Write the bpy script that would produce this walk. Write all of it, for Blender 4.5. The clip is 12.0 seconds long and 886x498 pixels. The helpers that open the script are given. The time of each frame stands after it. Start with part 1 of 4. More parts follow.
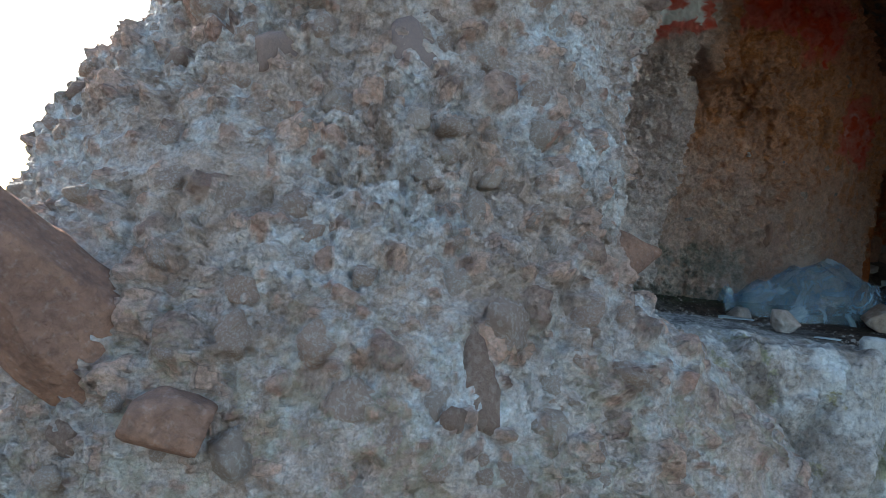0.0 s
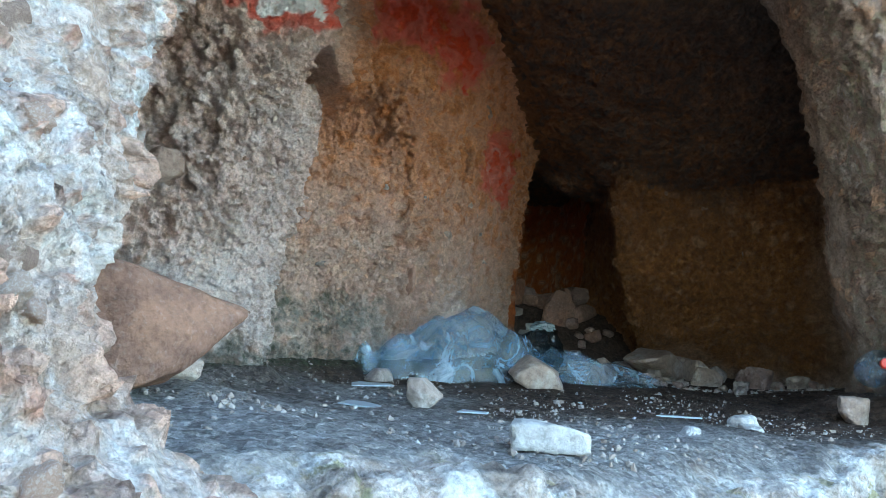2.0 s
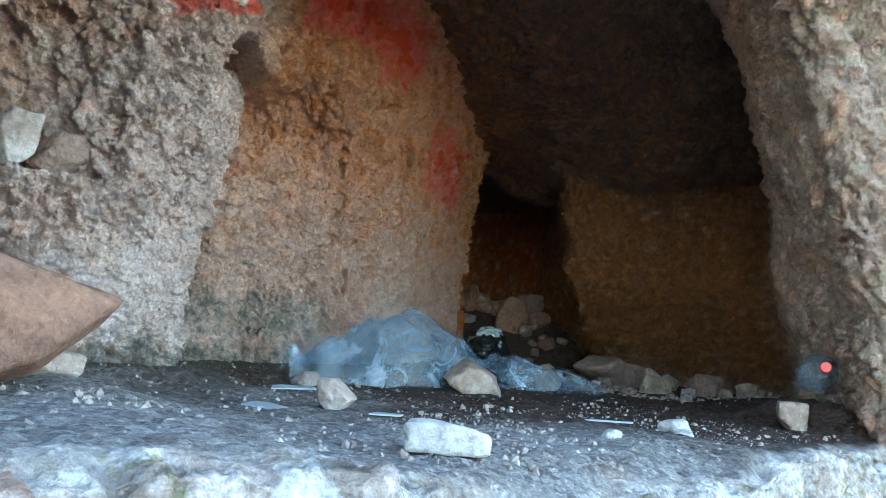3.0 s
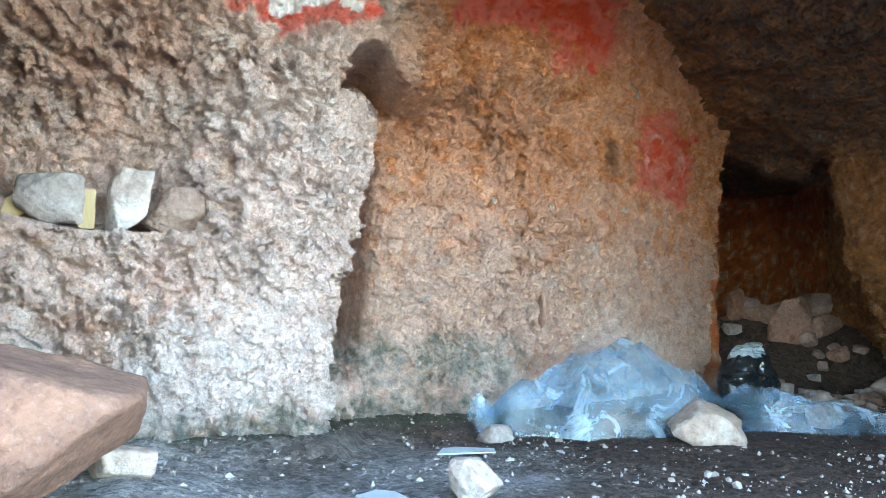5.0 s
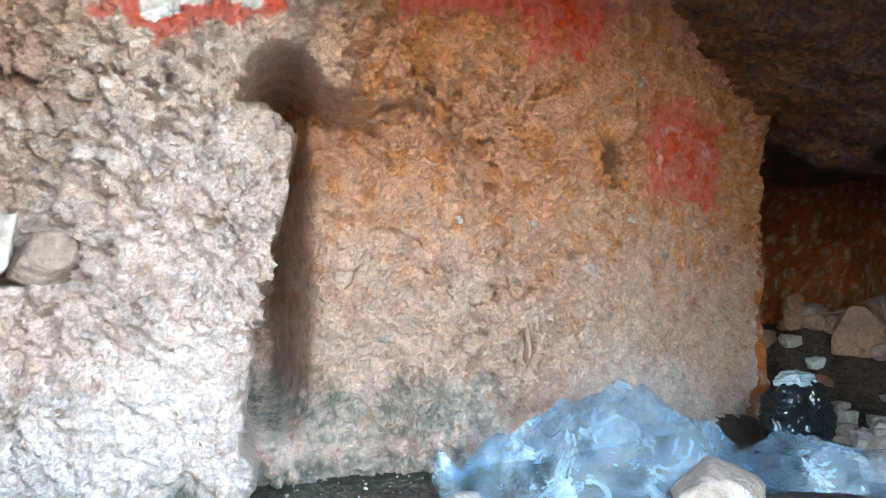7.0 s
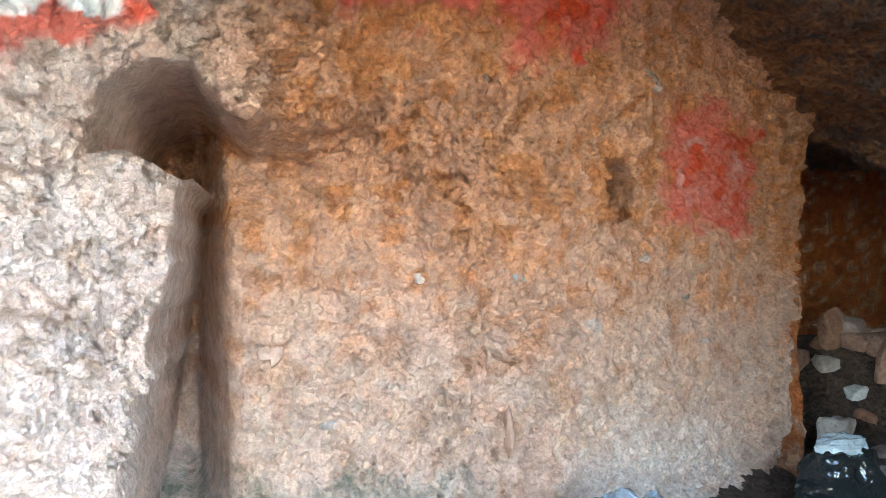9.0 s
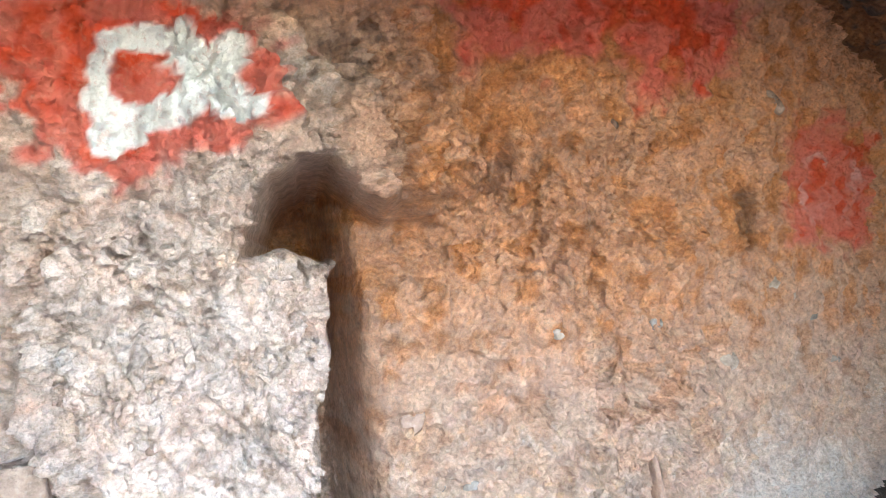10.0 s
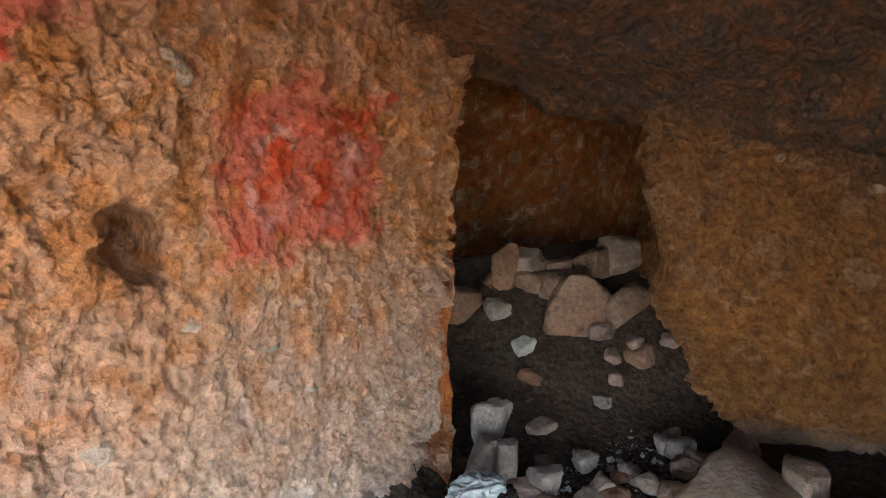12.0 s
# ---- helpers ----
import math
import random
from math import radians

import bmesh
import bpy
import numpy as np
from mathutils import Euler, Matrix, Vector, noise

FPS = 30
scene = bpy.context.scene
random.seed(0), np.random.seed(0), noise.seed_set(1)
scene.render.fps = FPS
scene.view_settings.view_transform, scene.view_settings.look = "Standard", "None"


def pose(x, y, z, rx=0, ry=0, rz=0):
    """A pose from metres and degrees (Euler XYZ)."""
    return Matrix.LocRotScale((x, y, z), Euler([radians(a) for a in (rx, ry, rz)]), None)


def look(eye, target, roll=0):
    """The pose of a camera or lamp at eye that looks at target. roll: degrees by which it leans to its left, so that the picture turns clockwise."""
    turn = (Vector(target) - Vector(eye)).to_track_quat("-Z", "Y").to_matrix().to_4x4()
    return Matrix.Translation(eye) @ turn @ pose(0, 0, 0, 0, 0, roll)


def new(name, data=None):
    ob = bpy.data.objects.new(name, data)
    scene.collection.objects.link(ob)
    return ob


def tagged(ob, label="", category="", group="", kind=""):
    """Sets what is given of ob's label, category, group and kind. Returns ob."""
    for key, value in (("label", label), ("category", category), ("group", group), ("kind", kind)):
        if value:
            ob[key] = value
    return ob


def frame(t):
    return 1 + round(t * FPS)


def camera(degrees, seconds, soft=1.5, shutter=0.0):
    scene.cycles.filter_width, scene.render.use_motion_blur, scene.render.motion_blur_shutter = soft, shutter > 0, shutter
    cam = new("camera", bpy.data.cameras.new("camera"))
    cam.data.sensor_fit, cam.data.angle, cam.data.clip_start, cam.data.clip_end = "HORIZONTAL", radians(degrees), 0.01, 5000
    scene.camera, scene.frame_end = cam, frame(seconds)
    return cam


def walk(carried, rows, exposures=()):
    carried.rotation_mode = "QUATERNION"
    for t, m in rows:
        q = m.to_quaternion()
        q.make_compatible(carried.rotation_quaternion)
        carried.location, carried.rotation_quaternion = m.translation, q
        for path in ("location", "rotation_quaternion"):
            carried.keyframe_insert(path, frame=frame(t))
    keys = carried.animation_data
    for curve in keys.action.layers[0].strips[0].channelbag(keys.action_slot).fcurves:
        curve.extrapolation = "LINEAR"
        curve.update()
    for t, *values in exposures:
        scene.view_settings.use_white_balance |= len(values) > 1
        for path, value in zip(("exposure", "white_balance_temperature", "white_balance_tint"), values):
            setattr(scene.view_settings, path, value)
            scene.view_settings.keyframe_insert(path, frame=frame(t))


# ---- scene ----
cam = camera(58.0, 12.0, 0.6)
PATH = [
    (0, (-1.671, -3.012, 0.177), (-1.101, -1.096, 0.165), 6.1),
    (0.5, (-1.391, -2.726, 0.187), (-0.643, -0.872, 0.245), 4.9),
    (1, (-1.293, -2.576, 0.242), (-0.353, -0.813, 0.337), 4.0),
    (1.5, (-1.185, -2.438, 0.233), (-0.066, -0.787, 0.381), 3.9),
    (2, (-1.093, -2.406, 0.246), (0.171, -0.865, 0.416), 4.2),
    (2.5, (-1.018, -2.422, 0.216), (0.335, -0.963, 0.412), 5.0),
    (4.5, (-0.401, -2.294, 0.251), (0.427, -0.486, 0.468), 1.2),
    (5, (-0.318, -2.181, 0.351), (0.371, -0.312, 0.532), 0.4),
    (5.5, (-0.271, -2.12, 0.312), (0.346, -0.227, 0.499), -0.2),
    (6, (-0.233, -2.125, 0.294), (0.352, -0.224, 0.507), -0.7),
    (6.5, (0.022, -2.012, 0.424), (0.561, -0.094, 0.602), -1.2),
    (7, (0.156, -1.916, 0.492), (0.647, 0.016, 0.654), -1.4),
    (9, (0.404, -1.46, 0.785), (0.865, 0.485, 0.821), -1.5),
    (9.5, (0.312, -1.437, 0.849), (0.702, 0.524, 0.892), -3.9),
    (10, (0.226, -1.381, 0.954), (0.589, 0.586, 0.958), -5.9),
    (10.5, (0.397, -1.212, 0.981), (0.74, 0.758, 0.939), -6.2),
    (11, (0.599, -1.054, 1.158), (1.102, 0.865, 0.905), -4.3),
    (11.5, (0.868, -0.999, 1.233), (1.578, 0.829, 0.837), -2.2),
    (12, (1.098, -0.906, 1.232), (2.093, 0.766, 0.77), -0.4),
]
EXPOSURES = [(0.0, 1.8, 6250, 4), (0.5, 2.7, 6400, 4), (1.0, 3.4, 6400, 2), (1.5, 3.6, 6400, 0), (2.5, 3.65, 6450, 1), (4.5, 4.6, 6400, 3), (5.5, 4.8, 6500, 5), (7.0, 4.9, 6700, 8), (9.5, 5.1, 6800, 10), (10.4, 5.1, 6900, 12), (11.0, 5.0, 7200, 15), (11.5, 4.9, 7600, 17), (12.0, 5.05, 8100, 19)]
walk(cam, [(t, look(eye, target, roll)) for t, eye, target, roll in PATH], EXPOSURES)

# ---- sky and sun: the sun stands behind the cliff, past its near end, the cave lies in open shade ----
SUN_DIR = Vector((-0.50, 1.0, 0.50)).normalized()
world = bpy.data.worlds.new("sky")
scene.world = world
world.use_nodes = True
wn = world.node_tree.nodes
sky = wn.new("ShaderNodeTexSky")
sky.sky_type, sky.sun_disc = "NISHITA", False
sky.sun_elevation = math.asin(SUN_DIR.z)
sky.sun_rotation = math.atan2(SUN_DIR.x, SUN_DIR.y)
wn["Background"].inputs["Strength"].default_value = 0.15
world.node_tree.links.new(sky.outputs["Color"], wn["Background"].inputs["Color"])
sun = new("sun", bpy.data.lights.new("sun", "SUN"))
sun.data.energy, sun.data.angle, sun.data.color = 4.0, radians(0.5), (1.0, 0.95, 0.87)
sun.matrix_world = look((0, 0, 20), Vector((0, 0, 20)) - SUN_DIR)

# ---- numeric helpers ----
def hash3(ix, iy, iz, seed):
    h = (ix.astype(np.int64) * 374761393 + iy.astype(np.int64) * 668265263 + iz.astype(np.int64) * 2147483647 + seed * 144665) & 0xFFFFFFFF
    h = ((h ^ (h >> 13)) * 1274126177) & 0xFFFFFFFF
    h = ((h ^ (h >> 16)) * 2246822519) & 0xFFFFFFFF
    return ((h ^ (h >> 15)) & 0xFFFFFF) / float(0xFFFFFF)


def vnoise(p, scale, seed=0):
    """Smooth value noise in -1..1 over points p (n, 3)."""
    q = p / scale
    i = np.floor(q)
    f = q - i
    f = f * f * f * (f * (f * 6 - 15) + 10)
    out = 0
    for a in (0, 1):
        for b in (0, 1):
            for c in (0, 1):
                w = (f[:, 0] if a else 1 - f[:, 0]) * (f[:, 1] if b else 1 - f[:, 1]) * (f[:, 2] if c else 1 - f[:, 2])
                out = out + w * hash3(i[:, 0] + a, i[:, 1] + b, i[:, 2] + c, seed)
    return out * 2 - 1


def fbm(p, scale, octaves=4, seed=0, gain=0.5):
    total, amp = 0, 1.0
    for k in range(octaves):
        total = total + amp * vnoise(p + 17.3 * k, scale / 2 ** k, seed + k)
        amp *= gain
    return total


def worley(p, scale, seed=0):
    """Distance to the nearest scattered centre, in cells, and that centre's random number."""
    q = p / scale
    i = np.floor(q)
    best = np.full(len(p), 9.0)
    ident = np.zeros(len(p))
    for a in (-1, 0, 1):
        for b in (-1, 0, 1):
            for c in (-1, 0, 1):
                x, y, z = i[:, 0] + a, i[:, 1] + b, i[:, 2] + c
                d = np.sqrt((x + hash3(x, y, z, seed) - q[:, 0]) ** 2 + (y + hash3(x, y, z, seed + 1) - q[:, 1]) ** 2 + (z + hash3(x, y, z, seed + 2) - q[:, 2]) ** 2)
                near = d < best
                best = np.where(near, d, best)
                ident = np.where(near, hash3(x, y, z, seed + 3), ident)
    return best, ident


def sstep(x, a, b):
    t = np.clip((np.asarray(x, dtype=float) - a) / (b - a), 0, 1)
    return t * t * (3 - 2 * t)


def spaced(stops):
    """Uneven steps: pairs of (from, to, step) joined into one run."""
    run = []
    for a, b, step in stops:
        run += list(np.arange(a, b, step if b > a else -step))
    return np.array(run + [stops[-1][1]])


def curve_points(knots, step):
    """Points along a smooth line (Catmull-Rom) through plan knots, at even steps; also the share of each knot's neighbourhood."""
    k = np.array(knots, float)
    k = np.vstack([2 * k[0] - k[1], k, 2 * k[-1] - k[-2]])
    pts = []
    for j in range(1, len(k) - 2):
        a, b, c, d = k[j - 1:j + 3]
        n = max(2, int(np.linalg.norm(c - b) / step))
        t = np.linspace(0, 1, n, endpoint=False)[:, None]
        pts.append(0.5 * (2 * b + (c - a) * t + (2 * a - 5 * b + 4 * c - d) * t ** 2 + (3 * b - a - 3 * c + d) * t ** 3))
    return np.vstack(pts + [k[-2][None]])


def normals_of(g):
    du, dv = np.gradient(g, axis=0), np.gradient(g, axis=1)
    n = np.cross(du, dv)
    return n / np.maximum(np.linalg.norm(n, axis=2, keepdims=True), 1e-9)


def grid_object(name, g, material, attributes=None, keep=None, flip=False, smooth=True):
    """A sheet of quads through the points g (nu, nv, 3); keep (nu-1, nv-1) leaves holes."""
    nu, nv = g.shape[:2]
    idx = np.arange(nu * nv).reshape(nu, nv)
    quads = np.stack([idx[:-1, :-1], idx[1:, :-1], idx[1:, 1:], idx[:-1, 1:]], -1)
    if flip:
        quads = quads[..., ::-1]
    quads = quads[keep] if keep is not None else quads.reshape(-1, 4)
    me = bpy.data.meshes.new(name)
    me.vertices.add(nu * nv)
    me.vertices.foreach_set("co", g.reshape(-1).astype(np.float32))
    me.loops.add(quads.size)
    me.loops.foreach_set("vertex_index", quads.reshape(-1).astype(np.int32))
    me.polygons.add(len(quads))
    me.polygons.foreach_set("loop_start", np.arange(0, quads.size, 4, dtype=np.int32))
    me.update(calc_edges=True)
    me.polygons.foreach_set("use_smooth", np.full(len(quads), smooth))
    for key, value in (attributes or {}).items():
        a = me.attributes.new(key, "FLOAT", "POINT")
        a.data.foreach_set("value", np.asarray(value, dtype=np.float32).reshape(-1))
    me.materials.append(material)
    return new(name, me)


def rock_relief(g, coarse, mid, fine, clast, clast_size, seed, sign=1.0, pitted=0.0, share=0.55, crisp=0.008, damp=1.0):
    """Push a sheet in and out like weathered conglomerate. Returns the sheet, where clasts stand proud, and their random numbers."""
    n = normals_of(g) * sign
    p = g.reshape(-1, 3)
    warp = p + 0.02 * np.stack([vnoise(p, 0.05, seed + 40), vnoise(p, 0.05, seed + 41), vnoise(p, 0.05, seed + 42)], 1)
    d = coarse * fbm(p, 0.45, 2, seed) + mid * fbm(p, 0.13, 3, seed + 5) + fine * fbm(p, 0.03, 2, seed + 9)
    tall = np.stack([warp[:, 0] + 0.30 * p[:, 2], warp[:, 1], 0.5 * warp[:, 2]], 1)
    broken = 0.3 + 0.9 * sstep(fbm(p, 0.32, 2, seed + 90), -0.5, 0.6)
    for k, (cell, share_k) in enumerate(((0.06, 0.6), (0.032, 1.0), (0.018, 0.75))):
        dist, ident = worley(tall + 0.5 * cell * np.stack([vnoise(p, 0.7 * cell, seed + 70 + k), vnoise(p, 0.7 * cell, seed + 72 + k), vnoise(p, 0.7 * cell, seed + 74 + k)], 1), cell, seed + 80 + k)
        d = d + crisp * share_k * broken * (1.3 * (ident - 0.5) - 0.5 * dist + 0.2)
    d = d + 0.5 * crisp * broken * (0.35 - np.abs(vnoise(tall * np.array([1.0, 1.0, 0.6]), 0.04, seed + 95)))
    mask = np.zeros(len(p))
    cid = np.zeros(len(p))
    for k, size in enumerate((clast_size, clast_size * 0.5)):
        dist, ident = worley(warp, size, seed + 20 + 7 * k)
        radius = 0.22 + 0.3 * ident
        here = (hash3(np.floor(ident * 9999), ident * 0, ident * 0, seed) < share).astype(float)
        dome = np.clip(1 - (dist / radius) ** 2, 0, 1) ** 0.6 * here
        d = d + clast * (size / clast_size) * dome
        m = sstep(dist, radius * 1.02, radius * 0.86) * here
        cid = np.where(m > mask, ident, cid)
        mask = np.maximum(mask, m)
    if pitted:
        dist, ident = worley(warp, 0.09, seed + 60)
        d = d - pitted * np.clip(1 - (dist / 0.33) ** 2, 0, 1) * (ident > 0.55)
    d = d * damp
    out = g + n * d.reshape(g.shape[0], g.shape[1], 1)
    return out, mask, cid


# ---- materials ----
class Nodes:
    """Short calls for the nodes of one material."""

    def __init__(self, name):
        self.mat = bpy.data.materials.new(name)
        self.mat.use_nodes = True
        self.tree = self.mat.node_tree
        self.bsdf = self.tree.nodes["Principled BSDF"]
        self.coord = self.tree.nodes.new("ShaderNodeTexCoord").outputs["Object"]

    def node(self, kind, **inputs):
        n = self.tree.nodes.new(kind)
        for key, value in inputs.items():
            self.put(n.inputs[key.replace("_", " ")], value)
        return n

    def put(self, socket, value):
        if isinstance(value, bpy.types.NodeSocket):
            self.tree.links.new(value, socket)
        elif isinstance(value, tuple) and len(value) == 3 and socket.type == "RGBA":
            socket.default_value = (*value, 1)
        else:
            socket.default_value = value

    def noise(self, scale, detail=4.0, rough=0.6, distort=0.0, at=None):
        n = self.node("ShaderNodeTexNoise", Scale=scale, Detail=detail, Roughness=rough, Distortion=distort)
        self.put(n.inputs["Vector"], at or self.coord)
        return n.outputs["Fac"]

    def voronoi(self, scale, feature="F1", out="Distance"):
        n = self.node("ShaderNodeTexVoronoi", Scale=scale)
        n.feature = feature
        self.put(n.inputs["Vector"], self.coord)
        return n.outputs[out]

    def ramp(self, fac, stops):
        n = self.tree.nodes.new("ShaderNodeValToRGB")
        self.put(n.inputs["Fac"], fac)
        while len(n.color_ramp.elements) < len(stops):
            n.color_ramp.elements.new(0.5)
        for e, (pos, col) in zip(n.color_ramp.elements, stops):
            e.position = pos
            e.color = (*col, 1) if isinstance(col, tuple) else (col, col, col, 1)
        return n.outputs["Color"]

    def mix(self, fac, a, b, blend="MIX"):
        n = self.tree.nodes.new("ShaderNodeMix")
        n.data_type, n.blend_type = "RGBA", blend
        self.put(n.inputs[0], fac)
        self.put(n.inputs[6], a)
        self.put(n.inputs[7], b)
        return n.outputs[2]

    def math(self, op, a, b=0.0):
        n = self.tree.nodes.new("ShaderNodeMath")
        n.operation = op
        self.put(n.inputs[0], a)
        self.put(n.inputs[1], b)
        return n.outputs[0]

    def attribute(self, name):
        n = self.tree.nodes.new("ShaderNodeAttribute")
        n.attribute_name = name
        return n.outputs["Fac"]

    def random(self):
        return self.tree.nodes.new("ShaderNodeObjectInfo").outputs["Random"]

    def bump(self, height, strength, distance, normal=None):
        n = self.node("ShaderNodeBump", Height=height, Strength=strength, Distance=distance)
        if normal:
            self.put(n.inputs["Normal"], normal)
        return n.outputs["Normal"]

    def finish(self, colour, rough, normal=None, **more):
        self.put(self.bsdf.inputs["Base Color"], colour)
        self.put(self.bsdf.inputs["Roughness"], rough)
        if normal:
            self.put(self.bsdf.inputs["Normal"], normal)
        for key, value in more.items():
            self.put(self.bsdf.inputs[key.replace("_", " ")], value)
        return self.mat


def grain_bump(m, strong=1.0):
    fine = m.bump(m.noise(220, 4, 0.75), 0.95 * strong, 0.010)
    mid = m.bump(m.noise(70, 5, 0.7, 0.3), 1.0 * strong, 0.024, fine)
    return m.bump(m.voronoi(48), 0.6 * strong, 0.014, mid)


def rock_material(name, dark, light, pale, clasts, pale_share=0.5, strong=1.0, orange=None, rosy=(0.42, 0.27, 0.20)):
    """Conglomerate: a gritty matrix between two tones, pale crust in patches, clasts of their own tones, paint and moss where the sheet has them."""
    m = Nodes(name)
    grit = m.noise(28, 8, 0.72)
    base = m.mix(m.ramp(grit, [(0.3, 0.0), (0.7, 1.0)]), dark, light)
    crust = m.ramp(m.noise(4.5, 9, 0.75, 0.4), [(0.62 - 0.24 * pale_share, 0.0), (0.74 - 0.2 * pale_share, 1.0)])
    crust = m.math("MULTIPLY", crust, m.ramp(m.noise(60, 3, 0.7), [(0.3, 0.35), (0.6, 1.0)]))
    crust = m.math("MULTIPLY", crust, m.math("SUBTRACT", 1.0, m.math("MULTIPLY", m.attribute("orange"), 0.85)))
    base = m.mix(crust, base, pale)
    stone = m.ramp(m.attribute("cid"), [(i / len(clasts), c) for i, c in enumerate(clasts)])
    stone = m.mix(m.ramp(m.noise(35, 6, 0.7), [(0.35, 0.0), (0.75, 0.35)]), stone, light)
    base = m.mix(m.ramp(m.noise(3.2, 5, 0.65, 0.5), [(0.42, 0.0), (0.62, 0.55)]), base, rosy)
    if orange:
        base = m.mix(m.attribute("orange"), base, m.mix(m.ramp(grit, [(0.3, 0.0), (0.7, 1.0)]), orange[0], orange[1]))
    base = m.mix(m.math("MULTIPLY", m.attribute("clast"), m.ramp(m.noise(14, 4), [(0.28, 0.5), (0.5, 1.0)])), base, stone)
    flecks = m.ramp(m.voronoi(95), [(0.06, 1.0), (0.16, 0.0)])
    base = m.mix(m.math("MULTIPLY", flecks, 0.18), base, (0.55, 0.49, 0.45))
    darks = m.ramp(m.voronoi(38), [(0.08, 1.0), (0.2, 0.0)])
    base = m.mix(m.math("MULTIPLY", darks, 0.18), base, (0.12, 0.085, 0.07))
    base = m.mix(m.attribute("pale"), base, m.mix(m.ramp(m.noise(24, 8, 0.8, 0.3), [(0.30, 0.0), (0.66, 1.0)]), (0.50, 0.33, 0.26), (0.82, 0.76, 0.73)))
    gritty = m.ramp(m.noise(130, 4, 0.75), [(0.34, 0.74), (0.5, 1.0), (0.68, 1.2)])
    base = m.mix(1.0, base, gritty, "MULTIPLY")
    lumps = m.ramp(m.noise(16, 6, 0.7, 0.3), [(0.34, 0.70), (0.5, 1.0), (0.66, 1.18)])
    base = m.mix(1.0, base, lumps, "MULTIPLY")
    pores = m.ramp(m.noise(85, 5, 0.7, 0.5), [(0.36, 1.0), (0.43, 0.0)])
    base = m.mix(m.math("MULTIPLY", pores, 0.22), base, (0.075, 0.05, 0.04))
    base = m.mix(m.ramp(m.voronoi(130), [(0.05, 0.25), (0.14, 0.0)]), base, (0.09, 0.06, 0.05))
    mossy = m.math("MULTIPLY", m.attribute("moss"), m.ramp(m.noise(24, 6, 0.7), [(0.35, 0.1), (0.6, 1.0)]))
    base = m.mix(mossy, base, m.mix(m.noise(50, 4), (0.06, 0.075, 0.05), (0.17, 0.17, 0.13)))
    lichen = m.math("MULTIPLY", m.attribute("lichen"), m.ramp(m.noise(18, 5, 0.7), [(0.52, 0.0), (0.58, 1.0)]))
    base = m.mix(lichen, base, m.mix(m.noise(9, 2), (0.44, 0.37, 0.13), (0.40, 0.44, 0.38)))
    # Smear on the back wall; painted shade on the ceiling and partition top.
    base = m.mix(m.math("MULTIPLY", m.attribute("soot_shade"), m.ramp(m.noise(20, 5, 0.7), [(0.35, 0.1), (0.65, 0.9)])), base, (0.07, 0.06, 0.055))
    worn = m.ramp(m.noise(45, 6, 0.75), [(0.3, 0.6), (0.46, 1.0)])
    patchy = m.math("MULTIPLY", worn, m.ramp(m.noise(11, 5, 0.7, 0.4), [(0.28, 0.8), (0.45, 1.0)]))
    base = m.mix(m.math("MULTIPLY", m.attribute("red"), patchy), base, m.mix(m.noise(16, 5, 0.7), (0.52, 0.026, 0.006), (0.70, 0.085, 0.024)))
    base = m.mix(m.math("MULTIPLY", m.attribute("white"), worn), base, (0.86, 0.83, 0.82))
    return m.finish(base, m.ramp(grit, [(0.3, 0.95), (0.75, 0.72)]), grain_bump(m, strong), Specular_IOR_Level=0.35)


CLAY = (0.54, 0.36, 0.28)
TAN, PINK, UMBER, GREY, ROSE = (0.60, 0.345, 0.215), (0.64, 0.40, 0.30), (0.25, 0.15, 0.12), (0.40, 0.365, 0.35), (0.50, 0.27, 0.20)
cliff_rock = rock_material("cliff_rock", (0.36, 0.235, 0.175), (0.64, 0.49, 0.405), (0.76, 0.755, 0.75), [CLAY, PINK, ROSE, CLAY, UMBER, PINK], 0.75, 1.0, None, (0.62, 0.46, 0.38))
cave_rock = rock_material("cave_rock", (0.38, 0.225, 0.16), (0.66, 0.44, 0.335), (0.76, 0.66, 0.61), [TAN, ROSE, ROSE, TAN], 0.3, 1.0, ((0.38, 0.122, 0.037), (0.68, 0.28, 0.115)), (0.58, 0.30, 0.21))
# Extra saturated orange: the chamber's warm glow is partly put into this colour.
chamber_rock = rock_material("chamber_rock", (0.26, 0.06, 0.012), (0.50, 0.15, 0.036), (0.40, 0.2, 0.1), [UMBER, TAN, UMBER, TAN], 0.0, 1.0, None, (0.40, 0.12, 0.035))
# The orange pair is kept dark, with the passage's dimness in it.
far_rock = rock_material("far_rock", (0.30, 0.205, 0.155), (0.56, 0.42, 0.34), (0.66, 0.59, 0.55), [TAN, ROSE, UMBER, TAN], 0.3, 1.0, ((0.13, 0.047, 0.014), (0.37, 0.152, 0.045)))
# Ceiling rock much darker than the walls; shade of the vault in colour.
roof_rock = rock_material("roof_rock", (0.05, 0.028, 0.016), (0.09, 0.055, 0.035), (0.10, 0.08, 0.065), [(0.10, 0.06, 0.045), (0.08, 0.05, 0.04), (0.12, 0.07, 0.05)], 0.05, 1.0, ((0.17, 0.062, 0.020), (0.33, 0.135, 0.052)))


